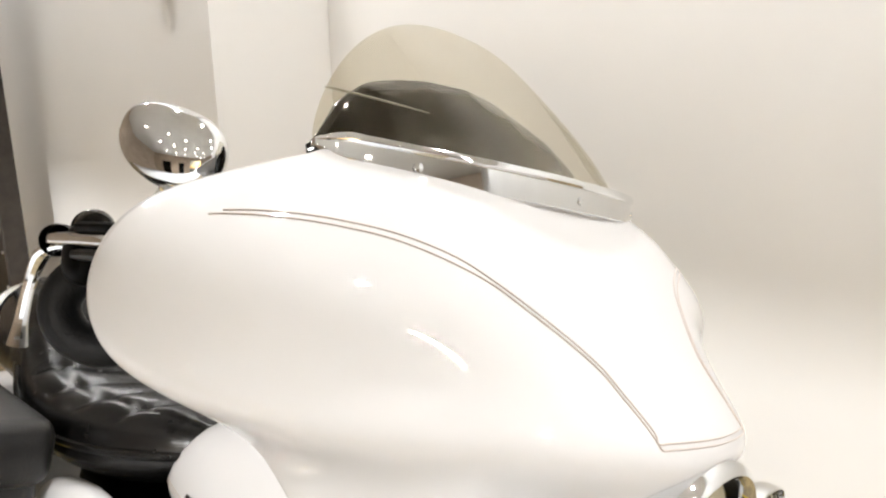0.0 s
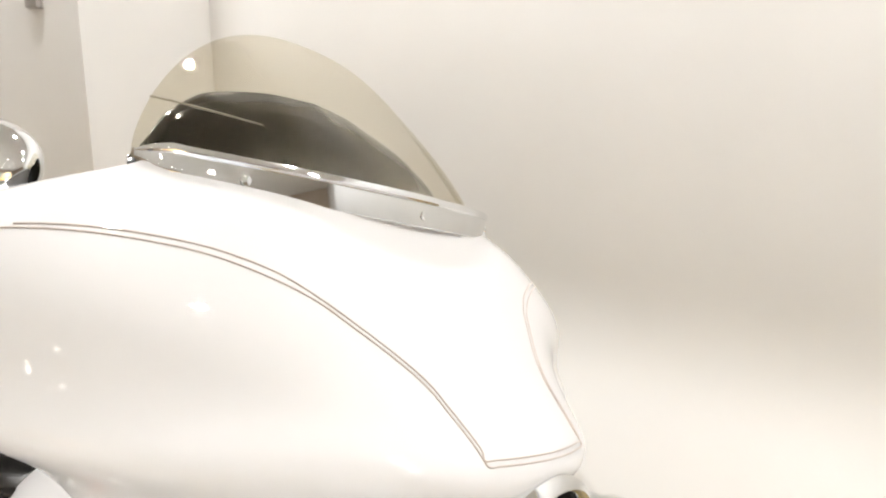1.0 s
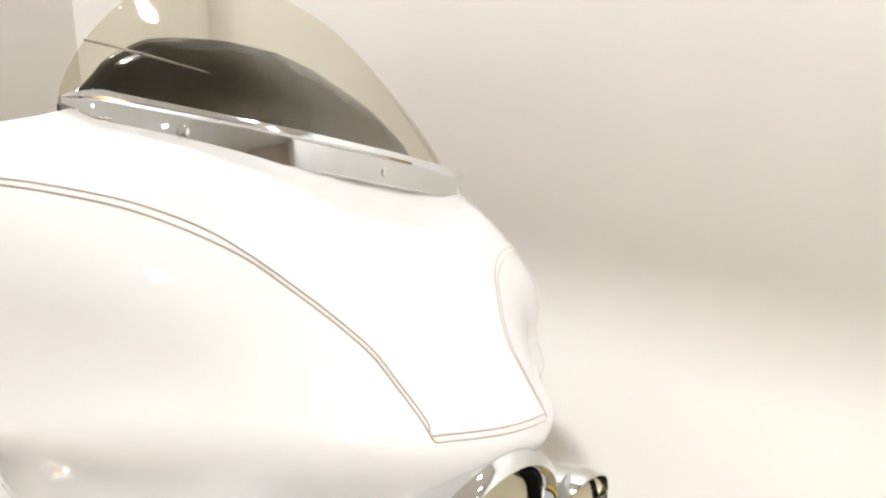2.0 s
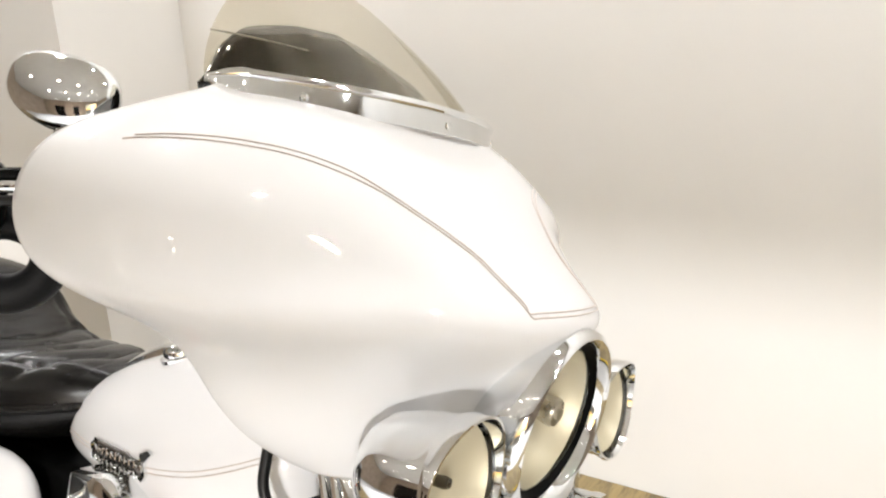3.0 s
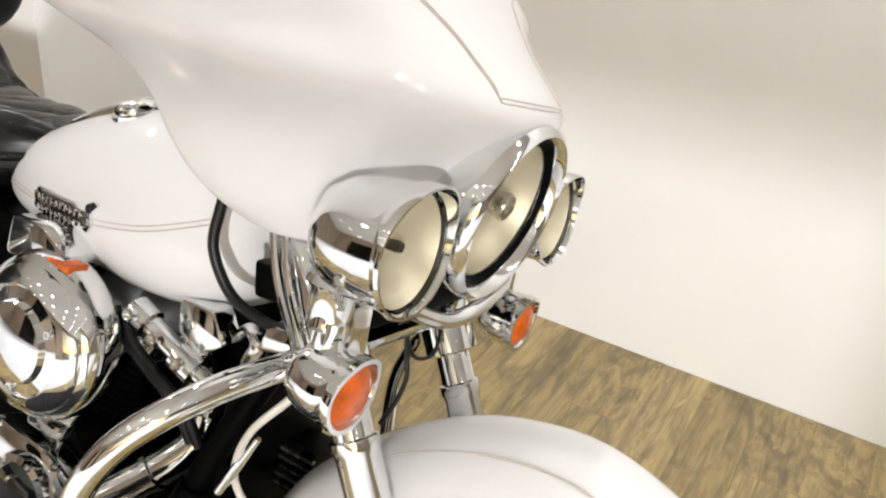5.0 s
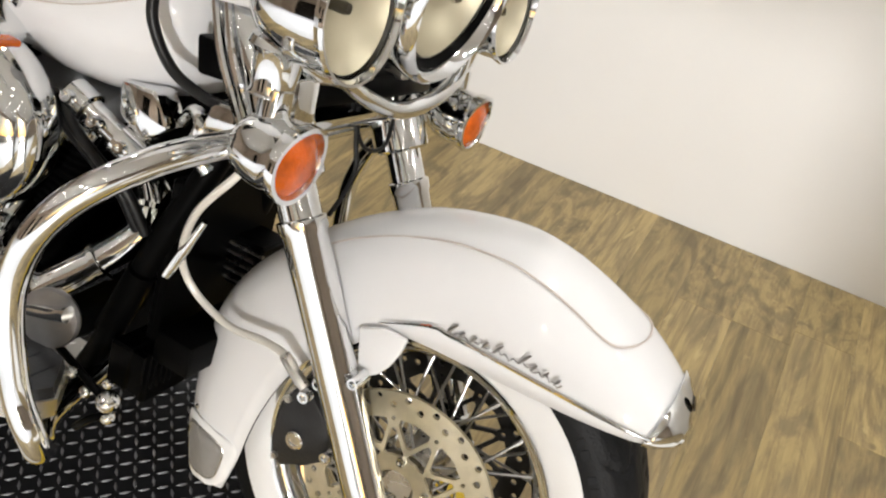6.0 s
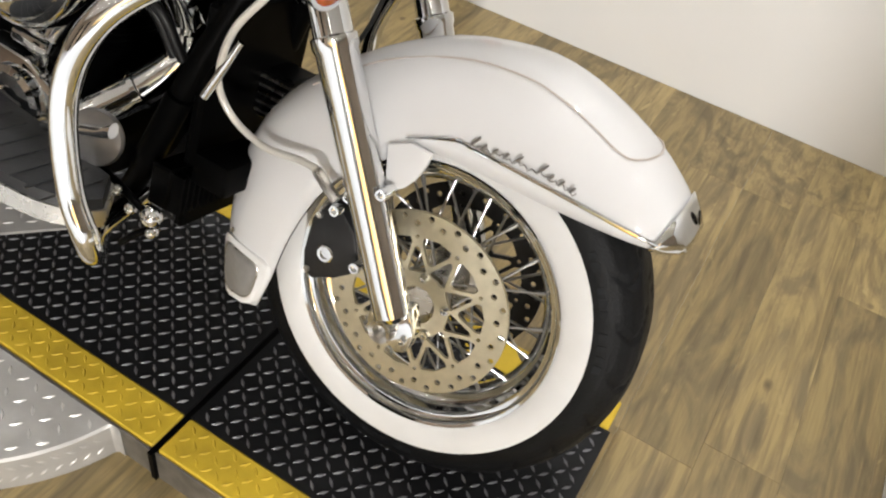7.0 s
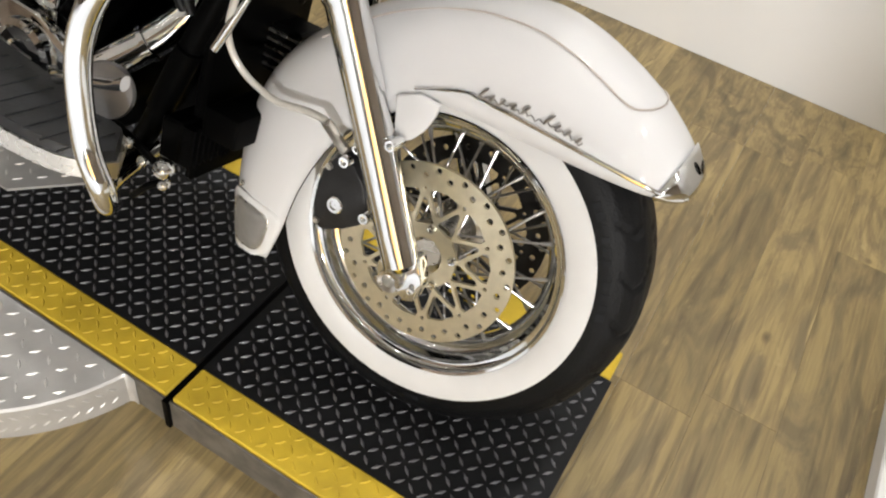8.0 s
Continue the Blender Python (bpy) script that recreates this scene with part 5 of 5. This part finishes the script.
def build_engine():
    cylinder_unit(radians(22.5), "black finned front cylinder")
    cylinder_unit(radians(-22.5), "black finned rear cylinder")
    b = B()
    prism(b, [(-0.98, 0.10), (-0.90, 0.145), (-0.64, 0.145), (-0.575, 0.09), (-0.56, 0.0), (-0.60, -0.09), (-0.70, -0.13), (-0.95, -0.125), (-1.16, -0.10), (-1.18, 0.06), (-1.08, 0.10)], -0.135, 0.135, 0.018)
    case = bp("crankcase", b, BLACK, None, "black engine crankcase")
    # cam cover with its round timing cap
    b = B()
    prism(b, [(-0.80, 0.10), (-0.74, 0.135), (-0.64, 0.130), (-0.575, 0.095), (-0.555, 0.04), (-0.59, -0.03), (-0.66, -0.055), (-0.74, -0.03), (-0.80, 0.02)], -0.185, -0.135, 0.014)
    cover = bp("cam_cover", b, CHROME, case, "chrome cam cover")
    b = B()
    revolve(b, [(0.062, 0.0), (0.060, 0.014), (0.050, 0.018), (0.046, 0.014), (0.030, 0.016), (0.026, 0.012), (0.0005, 0.013)], (-0.655, -0.184, 0.052), (0, -1, 0), 36)
    cap = bp("timing_cap", b, CHROME, case, "round ribbed chrome timing cap", 40)
    for k in range(5):
        a = 2 * math.pi * k / 5
        bolt("cap_bolt", (-0.655 + 0.055 * math.cos(a), -0.199, 0.052 + 0.055 * math.sin(a)), (0, -1, 0), 0.0055, 0.006, CHROME, cap)
    for x, z in ((-0.60, 0.12), (-0.565, 0.06), (-0.60, -0.03), (-0.69, -0.045), (-0.79, 0.06), (-0.74, 0.125)):
        bolt("cover_bolt", (x, -0.184, z), (0, -1, 0), 0.006, 0.008, CHROME, cover)
    # lifter blocks and push-rod tubes
    for x, top in ((-0.70, -0.615), (-0.665, -0.585), (-0.84, -0.925), (-0.875, -0.955)):
        b = B()
        p, q = Vector((x, -0.125, 0.13)), Vector((top, -0.105, 0.325))
        tube(b, [p, p.lerp(q, 0.3), p.lerp(q, 0.31), p.lerp(q, 0.7), p.lerp(q, 0.71), q], [0.014, 0.014, 0.0095, 0.0095, 0.012, 0.012], 14, 1, False)
        bp("pushrod_tube", b, CHROME, case, "chrome push-rod tube")
    for x in (-0.682, -0.858):
        b = B()
        box(b, x - 0.038, x + 0.038, -0.150, -0.10, 0.10, 0.145, 0.008, 2)
        bp("lifter_block", b, CHROME, case)
    # round air cleaner
    at = Vector((-0.668, -0.135, 0.288))
    b = B()
    revolve(b, [(0.095, 0.0), (0.112, 0.012), (0.118, 0.022), (0.118, 0.050), (0.112, 0.062), (0.104, 0.068)], at, (0, -1, 0), 56)
    ac = bp("air_cleaner", b, CHROME, None, "round chrome air cleaner", 40)
    b = B()
    revolve(b, [(0.105, 0.066), (0.098, 0.078), (0.078, 0.086), (0.074, 0.082), (0.058, 0.086), (0.054, 0.094), (0.030, 0.099), (0.0005, 0.100)], at, (0, -1, 0), 56)
    bp("air_cleaner_cover", b, CHROME, ac, "stepped chrome cover plate", 40)
    for k in range(3):
        a = 2 * math.pi * k / 3 + 0.5
        bolt("cover_screw", at + Vector((0.066 * math.cos(a), -0.083, 0.066 * math.sin(a))), (0, -1, 0), 0.006, 0.006, CHROME, ac)
    b = B()
    box(b, -0.668, -0.624, -0.196, -0.160, 0.394, 0.404, 0.003, 1)
    bp("orange_tag", b, AMBER, ac, "small orange tag")
    b = B()
    prism(b, [(-0.775, 0.370), (-0.770, 0.430), (-0.70, 0.438), (-0.655, 0.412), (-0.650, 0.385)], -0.180, -0.11, 0.010)
    bp("horn_cover", b, CHROME, None, "chrome cover between tank and air cleaner")
    # chrome plug, hose and clips before the front cylinder
    b = B()
    p, q = Vector((-0.575, -0.118, 0.352)), Vector((-0.425, -0.105, 0.292))
    tube(b, [p, p.lerp(q, 0.2), p.lerp(q, 0.22), p.lerp(q, 0.55), p.lerp(q, 0.57), p.lerp(q, 0.8), p.lerp(q, 0.82), q], [0.022, 0.022, 0.016, 0.016, 0.024, 0.024, 0.014, 0.014], 16, 1, False)
    sw = bp("oil_line_fitting", b, CHROME, None, "chrome fittings before the cylinder")
    for k in (0.1, 0.4, 0.7):
        bolt("fitting_bolt", p.lerp(q, k) + Vector((0, -0.02, 0.006)), (0.2, -1, 0.3), 0.009, 0.012, CHROME, sw)
    b = B()
    prism(b, [(-0.505, 0.395), (-0.445, 0.402), (-0.415, 0.360), (-0.455, 0.325), (-0.50, 0.350)], -0.115, -0.075, 0.008)
    bp("ignition_plate", b, CHROME, None, "bright cast bracket under the tank")
    for dx in (0.0, 0.016):
        b = B()
        tube(b, [(-0.605 + dx, -0.125, 0.345), (-0.575 + dx, -0.130, 0.315), (-0.52 + dx, -0.128, 0.283), (-0.475 + dx, -0.12, 0.255), (-0.45 + dx, -0.10, 0.20)], 0.0078, 10, 6)
        bp("rubber_hose", b, CABLE, None, "black rubber hose beside the cylinder", 60)
    b = B()
    tube(b, [(-0.405, -0.10, 0.375), (-0.375, -0.12, 0.40), (-0.345, -0.14, 0.395), (-0.36, -0.13, 0.36), (-0.34, -0.12, 0.335)], 0.0095, 10, 6)
    bp("chrome_elbow", b, CHROME, None, "small bent chrome pipe", 60)
    # exhaust
    b = B()
    tube(b, [(-0.585, -0.015, 0.285), (-0.535, -0.022, 0.262), (-0.485, -0.035, 0.225), (-0.470, -0.055, 0.185), (-0.505, -0.085, 0.130), (-0.560, -0.125, 0.070), (-0.625, -0.170, 0.005), (-0.72, -0.205, -0.055), (-0.90, -0.215, -0.085), (-1.05, -0.225, -0.09)], 0.0275, 22, 8)
    ex = bp("exhaust_pipe", b, CHROME, None, "chrome exhaust header with a heat shield", 60)
    for k, (x, y, z) in enumerate(((-0.478, -0.045, 0.212), (-0.512, -0.092, 0.122), (-0.588, -0.145, 0.042))):
        b = B()
        nxt = ((-0.470, -0.060, 0.180), (-0.56, -0.125, 0.07), (-0.625, -0.17, 0.005))[k]
        d = (Vector(nxt) - Vector((x, y, z))).normalized()
        revolve(b, [(0.0282, -0.004), (0.0315, -0.004), (0.0315, 0.004), (0.0282, 0.004)], (x, y, z), d, 22)
        bp("pipe_clamp", b, CHROME, ex)
    b = B()
    tube(b, [(-1.03, -0.225, -0.09), (-1.10, -0.232, -0.09), (-1.6, -0.25, -0.07), (-2.02, -0.26, -0.05)], [0.03, 0.046, 0.05, 0.044], 22, 6)
    bp("muffler", b, CHROME, ex, "long chrome muffler", 60)
    # added black masses that close and darken the view through the frame
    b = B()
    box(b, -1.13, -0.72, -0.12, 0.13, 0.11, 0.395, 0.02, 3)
    bp("battery_box", b, BLACK, None, "black filler block added to darken the view under the seat")
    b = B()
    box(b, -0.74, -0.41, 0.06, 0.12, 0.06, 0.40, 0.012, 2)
    bp("wiring_panel", b, BLACK, None, "black filler panel added to darken the view past the engine")
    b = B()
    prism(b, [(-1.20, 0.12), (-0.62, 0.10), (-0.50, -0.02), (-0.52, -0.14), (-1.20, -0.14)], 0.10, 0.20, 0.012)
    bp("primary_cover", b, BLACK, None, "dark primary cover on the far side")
    # frame
    for s in (-1, 1):
        b = B()
        tube(b, [(-0.345, s * 0.04, 0.435), (-0.365, s * 0.075, 0.330), (-0.400, s * 0.10, 0.220), (-0.440, s * 0.11, 0.100), (-0.480, s * 0.115, -0.02), (-0.530, s * 0.12, -0.095), (-0.65, s * 0.125, -0.135), (-1.20, s * 0.13, -0.13)], 0.0185, 14, 8)
        bp("frame_tube", b, BLACK, None, "black frame down-tube", 60)
    b = B()
    tube(b, [(-0.33, 0.0, 0.47), (-0.45, 0.0, 0.44), (-0.85, 0.0, 0.40), (-1.1, 0.0, 0.36)], 0.03, 14, 6)
    bp("frame_backbone", b, BLACK, None, "black frame backbone", 60)
    # added black sheet that keeps the gap between the tubes dark
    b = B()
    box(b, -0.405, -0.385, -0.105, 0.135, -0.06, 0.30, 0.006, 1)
    bp("front_guard_plate", b, BLACK, None, "black filler plate added to darken the gap between the frame tubes")
    # finned regulator at the frame's foot
    b = B()
    box(b, -0.425, -0.385, -0.145, -0.05, -0.015, 0.055, 0.004, 1)
    reg = bp("regulator", b, BLACK, None, "black finned regulator on the frame")
    for k in range(8):
        b = B()
        box(b, -0.384, -0.364, -0.142 + 0.0125 * k, -0.1375 + 0.0125 * k, -0.012, 0.052)
        bp("regulator_fin", b, BLACK, reg)
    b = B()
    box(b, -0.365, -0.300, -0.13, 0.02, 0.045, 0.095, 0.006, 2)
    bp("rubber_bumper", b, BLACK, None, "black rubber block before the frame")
    # chrome rod and oil cooler seen between the tubes
    b = B()
    tube(b, [(-0.314, -0.139, 0.282), (-0.332, -0.142, 0.238), (-0.352, -0.145, 0.190)], [0.0045, 0.0065, 0.0065], 12, 4)
    bp("chrome_rod", b, CHROME, None, "thin chrome link rod")
    b = B()
    box(b, -0.41, -0.33, 0.03, 0.10, 0.11, 0.19, 0.004, 1)
    oc = bp("oil_cooler", b, BLACK, None, "black finned oil cooler")
    for k in range(5):
        b = B()
        box(b, -0.405, -0.325, 0.022, 0.029, 0.122 + 0.014 * k, 0.126 + 0.014 * k)
        bp("cooler_fin", b, STEEL, oc)
    # rider's footboard, pedal and linkage
    b = B()
    board = [(-0.392, -0.300), (-0.410, -0.335), (-0.470, -0.372), (-0.62, -0.398), (-0.70, -0.385), (-0.73, -0.35), (-0.73, -0.27), (-0.70, -0.25), (-0.43, -0.25), (-0.39, -0.275)]
    ring = [Vector((x, y + 0.045, 0)) for x, y in board]
    out = [(v.x, v.y) for v in smooth_path(ring[-2:] + ring + ring[:2], 4)[8:-8]][:-4]
    lo = [b.verts.new((x, y, -0.002 - 0.12 * (x + 0.39))) for x, y in out]
    hi = [b.verts.new((x, y, 0.024 - 0.12 * (x + 0.39))) for x, y in out]
    b.faces.new(lo)
    b.faces.new(hi[::-1])
    for i in range(len(out)):
        b.faces.new((lo[i], lo[(i + 1) % len(out)], hi[(i + 1) % len(out)], hi[i]))
    fb = bp("footboard", b, STEEL, None, "steel-edged footboard with a ribbed rubber pad")
    b = B()
    top = [b.verts.new((-0.56 + (x + 0.56) * 0.975, -0.280 + (y + 0.280) * 0.95, 0.0245 - 0.12 * (x + 0.39))) for x, y in out]
    up = [b.verts.new((-0.56 + (x + 0.56) * 0.955, -0.280 + (y + 0.280) * 0.91, 0.040 - 0.12 * (x + 0.39))) for x, y in out]
    b.faces.new(up[::-1])
    for i in range(len(out)):
        b.faces.new((top[i], top[(i + 1) % len(out)], up[(i + 1) % len(out)], up[i]))
    pad = bp("rubber_pad", b, PADRUBBER, fb, "black rubber pad")
    for k in range(9):
        x = -0.43 - 0.03 * k
        b = B()
        tube(b, [(x, -0.330, 0.0405 - 0.12 * (x + 0.39)), (x, -0.230, 0.0405 - 0.12 * (x + 0.39))], 0.0020, 6, 1)
        bp("pad_rib", b, PADRUBBER, pad)
    b = B()
    tube(b, [(-0.62, -0.20, 0.030), (-0.54, -0.215, 0.075), (-0.46, -0.22, 0.105), (-0.425, -0.225, 0.122)], [0.009, 0.009, 0.010, 0.012], 12, 6, flat=0.6)
    pd = bp("brake_pedal", b, CHROME, None, "chrome brake pedal lever", 60)
    b = B()
    revolve(b, [(0.040, 0.0), (0.042, 0.006), (0.040, 0.012), (0.0005, 0.014)], (-0.475, -0.20, 0.085), (0.3, -1, 0.15), 28)
    bp("pedal_pad", b, SPOKESTEEL, pd)
    for at, r in (((-0.405, -0.195, 0.0), 0.010), ((-0.362, -0.200, 0.010), 0.016), ((-0.358, -0.200, -0.014), 0.010), ((-0.43, -0.20, 0.02), 0.009), ((-0.455, -0.10, -0.06), 0.010)):
        b = B()
        blob(b, at, (r, r, r), None, 16, 10)
        bp("link_knob", b, CHROME, pd, "small chrome knob")
    b = B()
    tube(b, [(-0.41, -0.20, -0.06), (-0.385, -0.205, -0.03), (-0.36, -0.20, 0.0), (-0.43, -0.19, 0.02), (-0.50, -0.17, 0.02)], 0.006, 8, 5)
    bp("linkage", b, BLACK, pd, "black linkage rod", 60)
    # warning tag sleeve on the down-tube
    b = B()
    tube(b, [(-0.418, -0.112, 0.155), (-0.455, -0.117, 0.045)], 0.0215, 14, 4)
    bp("ribbed_sleeve", b, BLACK, None, "black ribbed sleeve on the frame tube")


build_engine()


# ---------------------------------------------------------------- loose setting pieces
def build_extras():
    b = B()
    out = [(-0.850, -0.120), (-0.755, -0.018), (-0.755, 0.12), (-1.25, 0.12), (-1.25, -0.120)]
    lo = [b.verts.new((x, y, DECK + 0.002)) for x, y in out]
    hi = [b.verts.new((x, y, DECK + 0.008)) for x, y in out]
    b.faces.new(lo)
    b.faces.new(hi[::-1])
    for i in range(5):
        b.faces.new((lo[i], lo[(i + 1) % 5], hi[(i + 1) % 5], hi[i]))
    root = thing("metal_plate", (-0.9, 0, DECK), "aluminium diamond-plate sheet lying on the lift", "plate")
    part("sheet", b, ALU, root)
    part("tread_relief", tread(-1.24, -0.75, -0.135, 0.115, DECK + 0.008, 0.03, lambda x, y: y > -0.11 and (x < -0.855 or (y + 0.12) > (x + 0.85) * 1.074 + 0.012), 1.25), LUGALU, root)
    # dark studded post by the side wall
    b = B()
    box(b, -3.80, -3.605, 0.76, 0.86, 0.0, 2.05, 0.006, 1)
    root = thing("dark_post", (-3.7, 0.8, 0), "dark brown metal post with round studs", "post")
    part("post", b, DARKPOST, root)
    for k in range(12):
        b = B()
        revolve(b, [(0.011, 0.0), (0.009, 0.006), (0.0005, 0.009)], (-3.622, 0.759, 0.12 + 0.16 * k), (0, -1, 0), 12)
        part("stud", b, STEEL, root)
    # low white board at the floor's end
    b = B()
    box(b, 0.806, 1.30, -0.70, 0.61, 0.0, 0.05, 0.004, 1)
    solid("white_board", b, WALLPAINT, "low white painted board lying on the floor", "board", kind="thing")


DARKPOST = material("dark_brown_metal", (0.05, 0.042, 0.036), 0.45, 0.4, vary=0.3, scale=25)
build_extras()


# ---------------------------------------------------------------- floor planks
def wood():
    """Weathered oak: yellow-tan heartwood with worn grey-brown patches, knots and short dark checks."""
    m = bpy.data.materials.new("weathered_oak_plank")
    m.use_nodes = True
    nt = m.node_tree
    b = nt.nodes["Principled BSDF"]
    tc = nt.nodes.new("ShaderNodeTexCoord")
    info = nt.nodes.new("ShaderNodeObjectInfo")
    scale = nt.nodes.new("ShaderNodeVectorMath")
    scale.operation = "SCALE"
    scale.inputs[0].default_value = (7.0, 31.0, 3.0)
    nt.links.new(info.outputs["Random"], scale.inputs["Scale"])
    shift = nt.nodes.new("ShaderNodeVectorMath")
    shift.operation = "ADD"
    nt.links.new(tc.outputs["Object"], shift.inputs[0])
    nt.links.new(scale.outputs[0], shift.inputs[1])

    def grain(stretch, size, detail, rough, warp):
        k = nt.nodes.new("ShaderNodeMapping")
        k.inputs["Scale"].default_value = stretch
        nt.links.new(shift.outputs[0], k.inputs["Vector"])
        n = nt.nodes.new("ShaderNodeTexNoise")
        n.inputs["Scale"].default_value = size
        n.inputs["Detail"].default_value = detail
        n.inputs["Roughness"].default_value = rough
        n.inputs["Distortion"].default_value = warp
        nt.links.new(k.outputs[0], n.inputs["Vector"])
        return n.outputs["Fac"]

    def remap(value, a0, a1, b0, b1):
        k = nt.nodes.new("ShaderNodeMapRange")
        for i, v in zip((1, 2, 3, 4), (a0, a1, b0, b1)):
            k.inputs[i].default_value = v
        nt.links.new(value, k.inputs[0])
        return k.outputs[0]

    def blend(fac, first, second):
        k = nt.nodes.new("ShaderNodeMix")
        k.data_type = "RGBA"
        nt.links.new(fac, k.inputs[0])
        for i, v in ((6, first), (7, second)):
            if isinstance(v, tuple):
                k.inputs[i].default_value = (*v, 1)
            else:
                nt.links.new(v, k.inputs[i])
        return k.outputs[2]

    worn = remap(grain((8.0, 1.7, 1.0), 1.5, 9, 0.62, 1.3), 0.44, 0.60, 0.0, 1.0)
    streak = remap(grain((30.0, 1.6, 1.0), 1.6, 7, 0.6, 0.7), 0.45, 0.66, 0.0, 0.72)
    fine = grain((95.0, 5.0, 1.0), 2.5, 5, 0.5, 0.0)
    color = blend(worn, (0.375, 0.278, 0.122), (0.222, 0.168, 0.085))
    color = blend(streak, color, (0.125, 0.090, 0.046))
    color = blend(remap(grain((16.0, 4.5, 1.0), 2.4, 6, 0.55, 0.4), 0.64, 0.72, 0.0, 0.75), color, (0.44, 0.335, 0.155))
    kmap = nt.nodes.new("ShaderNodeMapping")
    kmap.inputs["Scale"].default_value = (6.5, 3.4, 1.0)
    nt.links.new(shift.outputs[0], kmap.inputs["Vector"])
    vor = nt.nodes.new("ShaderNodeTexVoronoi")
    vor.inputs["Scale"].default_value = 1.0
    nt.links.new(kmap.outputs[0], vor.inputs["Vector"])
    knots = remap(vor.outputs["Distance"], 0.035, 0.085, 0.75, 0.0)
    color = blend(knots, color, (0.075, 0.050, 0.026))
    tone = nt.nodes.new("ShaderNodeMath")
    tone.operation = "MULTIPLY"
    nt.links.new(remap(info.outputs["Random"], 0.0, 1.0, 0.70, 1.0), tone.inputs[0])
    nt.links.new(remap(fine, 0.3, 0.7, 0.90, 1.06), tone.inputs[1])
    mul = nt.nodes.new("ShaderNodeVectorMath")
    mul.operation = "SCALE"
    nt.links.new(color, mul.inputs[0])
    nt.links.new(tone.outputs[0], mul.inputs["Scale"])
    nt.links.new(mul.outputs[0], b.inputs["Base Color"])
    nt.links.new(remap(worn, 0.0, 1.0, 0.40, 0.55), b.inputs["Roughness"])
    bump = nt.nodes.new("ShaderNodeBump")
    bump.inputs["Strength"].default_value = 0.25
    bump.inputs["Distance"].default_value = 0.0015
    nt.links.new(fine, bump.inputs["Height"])
    nt.links.new(bump.outputs[0], b.inputs["Normal"])
    return m


def build_planks():
    """Planks that run towards the back wall, staggered, all on one mesh."""
    oak = wood()
    w, length = 0.152, 0.914
    b = B()
    box(b, -w / 2 + 0.00015, w / 2 - 0.00015, -length / 2 + 0.00015, length / 2 - 0.00015, -0.012, 0.0, 0.0004, 1)
    me = finish(b)
    me.materials.append(oak)
    random.seed(11)
    edge = -1.15
    for i in range(-40, 48):
        x = 0.10 + i * w
        back = WALL_Y if x > COL_X + 0.09 else COL_Y
        y = WALL_Y + random.choice((0.07, 0.3, 0.6)) + random.uniform(-0.06, 0.06)
        while y > edge:
            hi, lo = min(y, back - 0.002), max(y - length, edge)
            if hi - lo > 0.03:
                p = new("plank", me)
                p.parent = floor
                p.scale = (1, (hi - lo) / length, 1)
                p.location = (x, (hi + lo) / 2, 0)
            y -= length


build_planks()
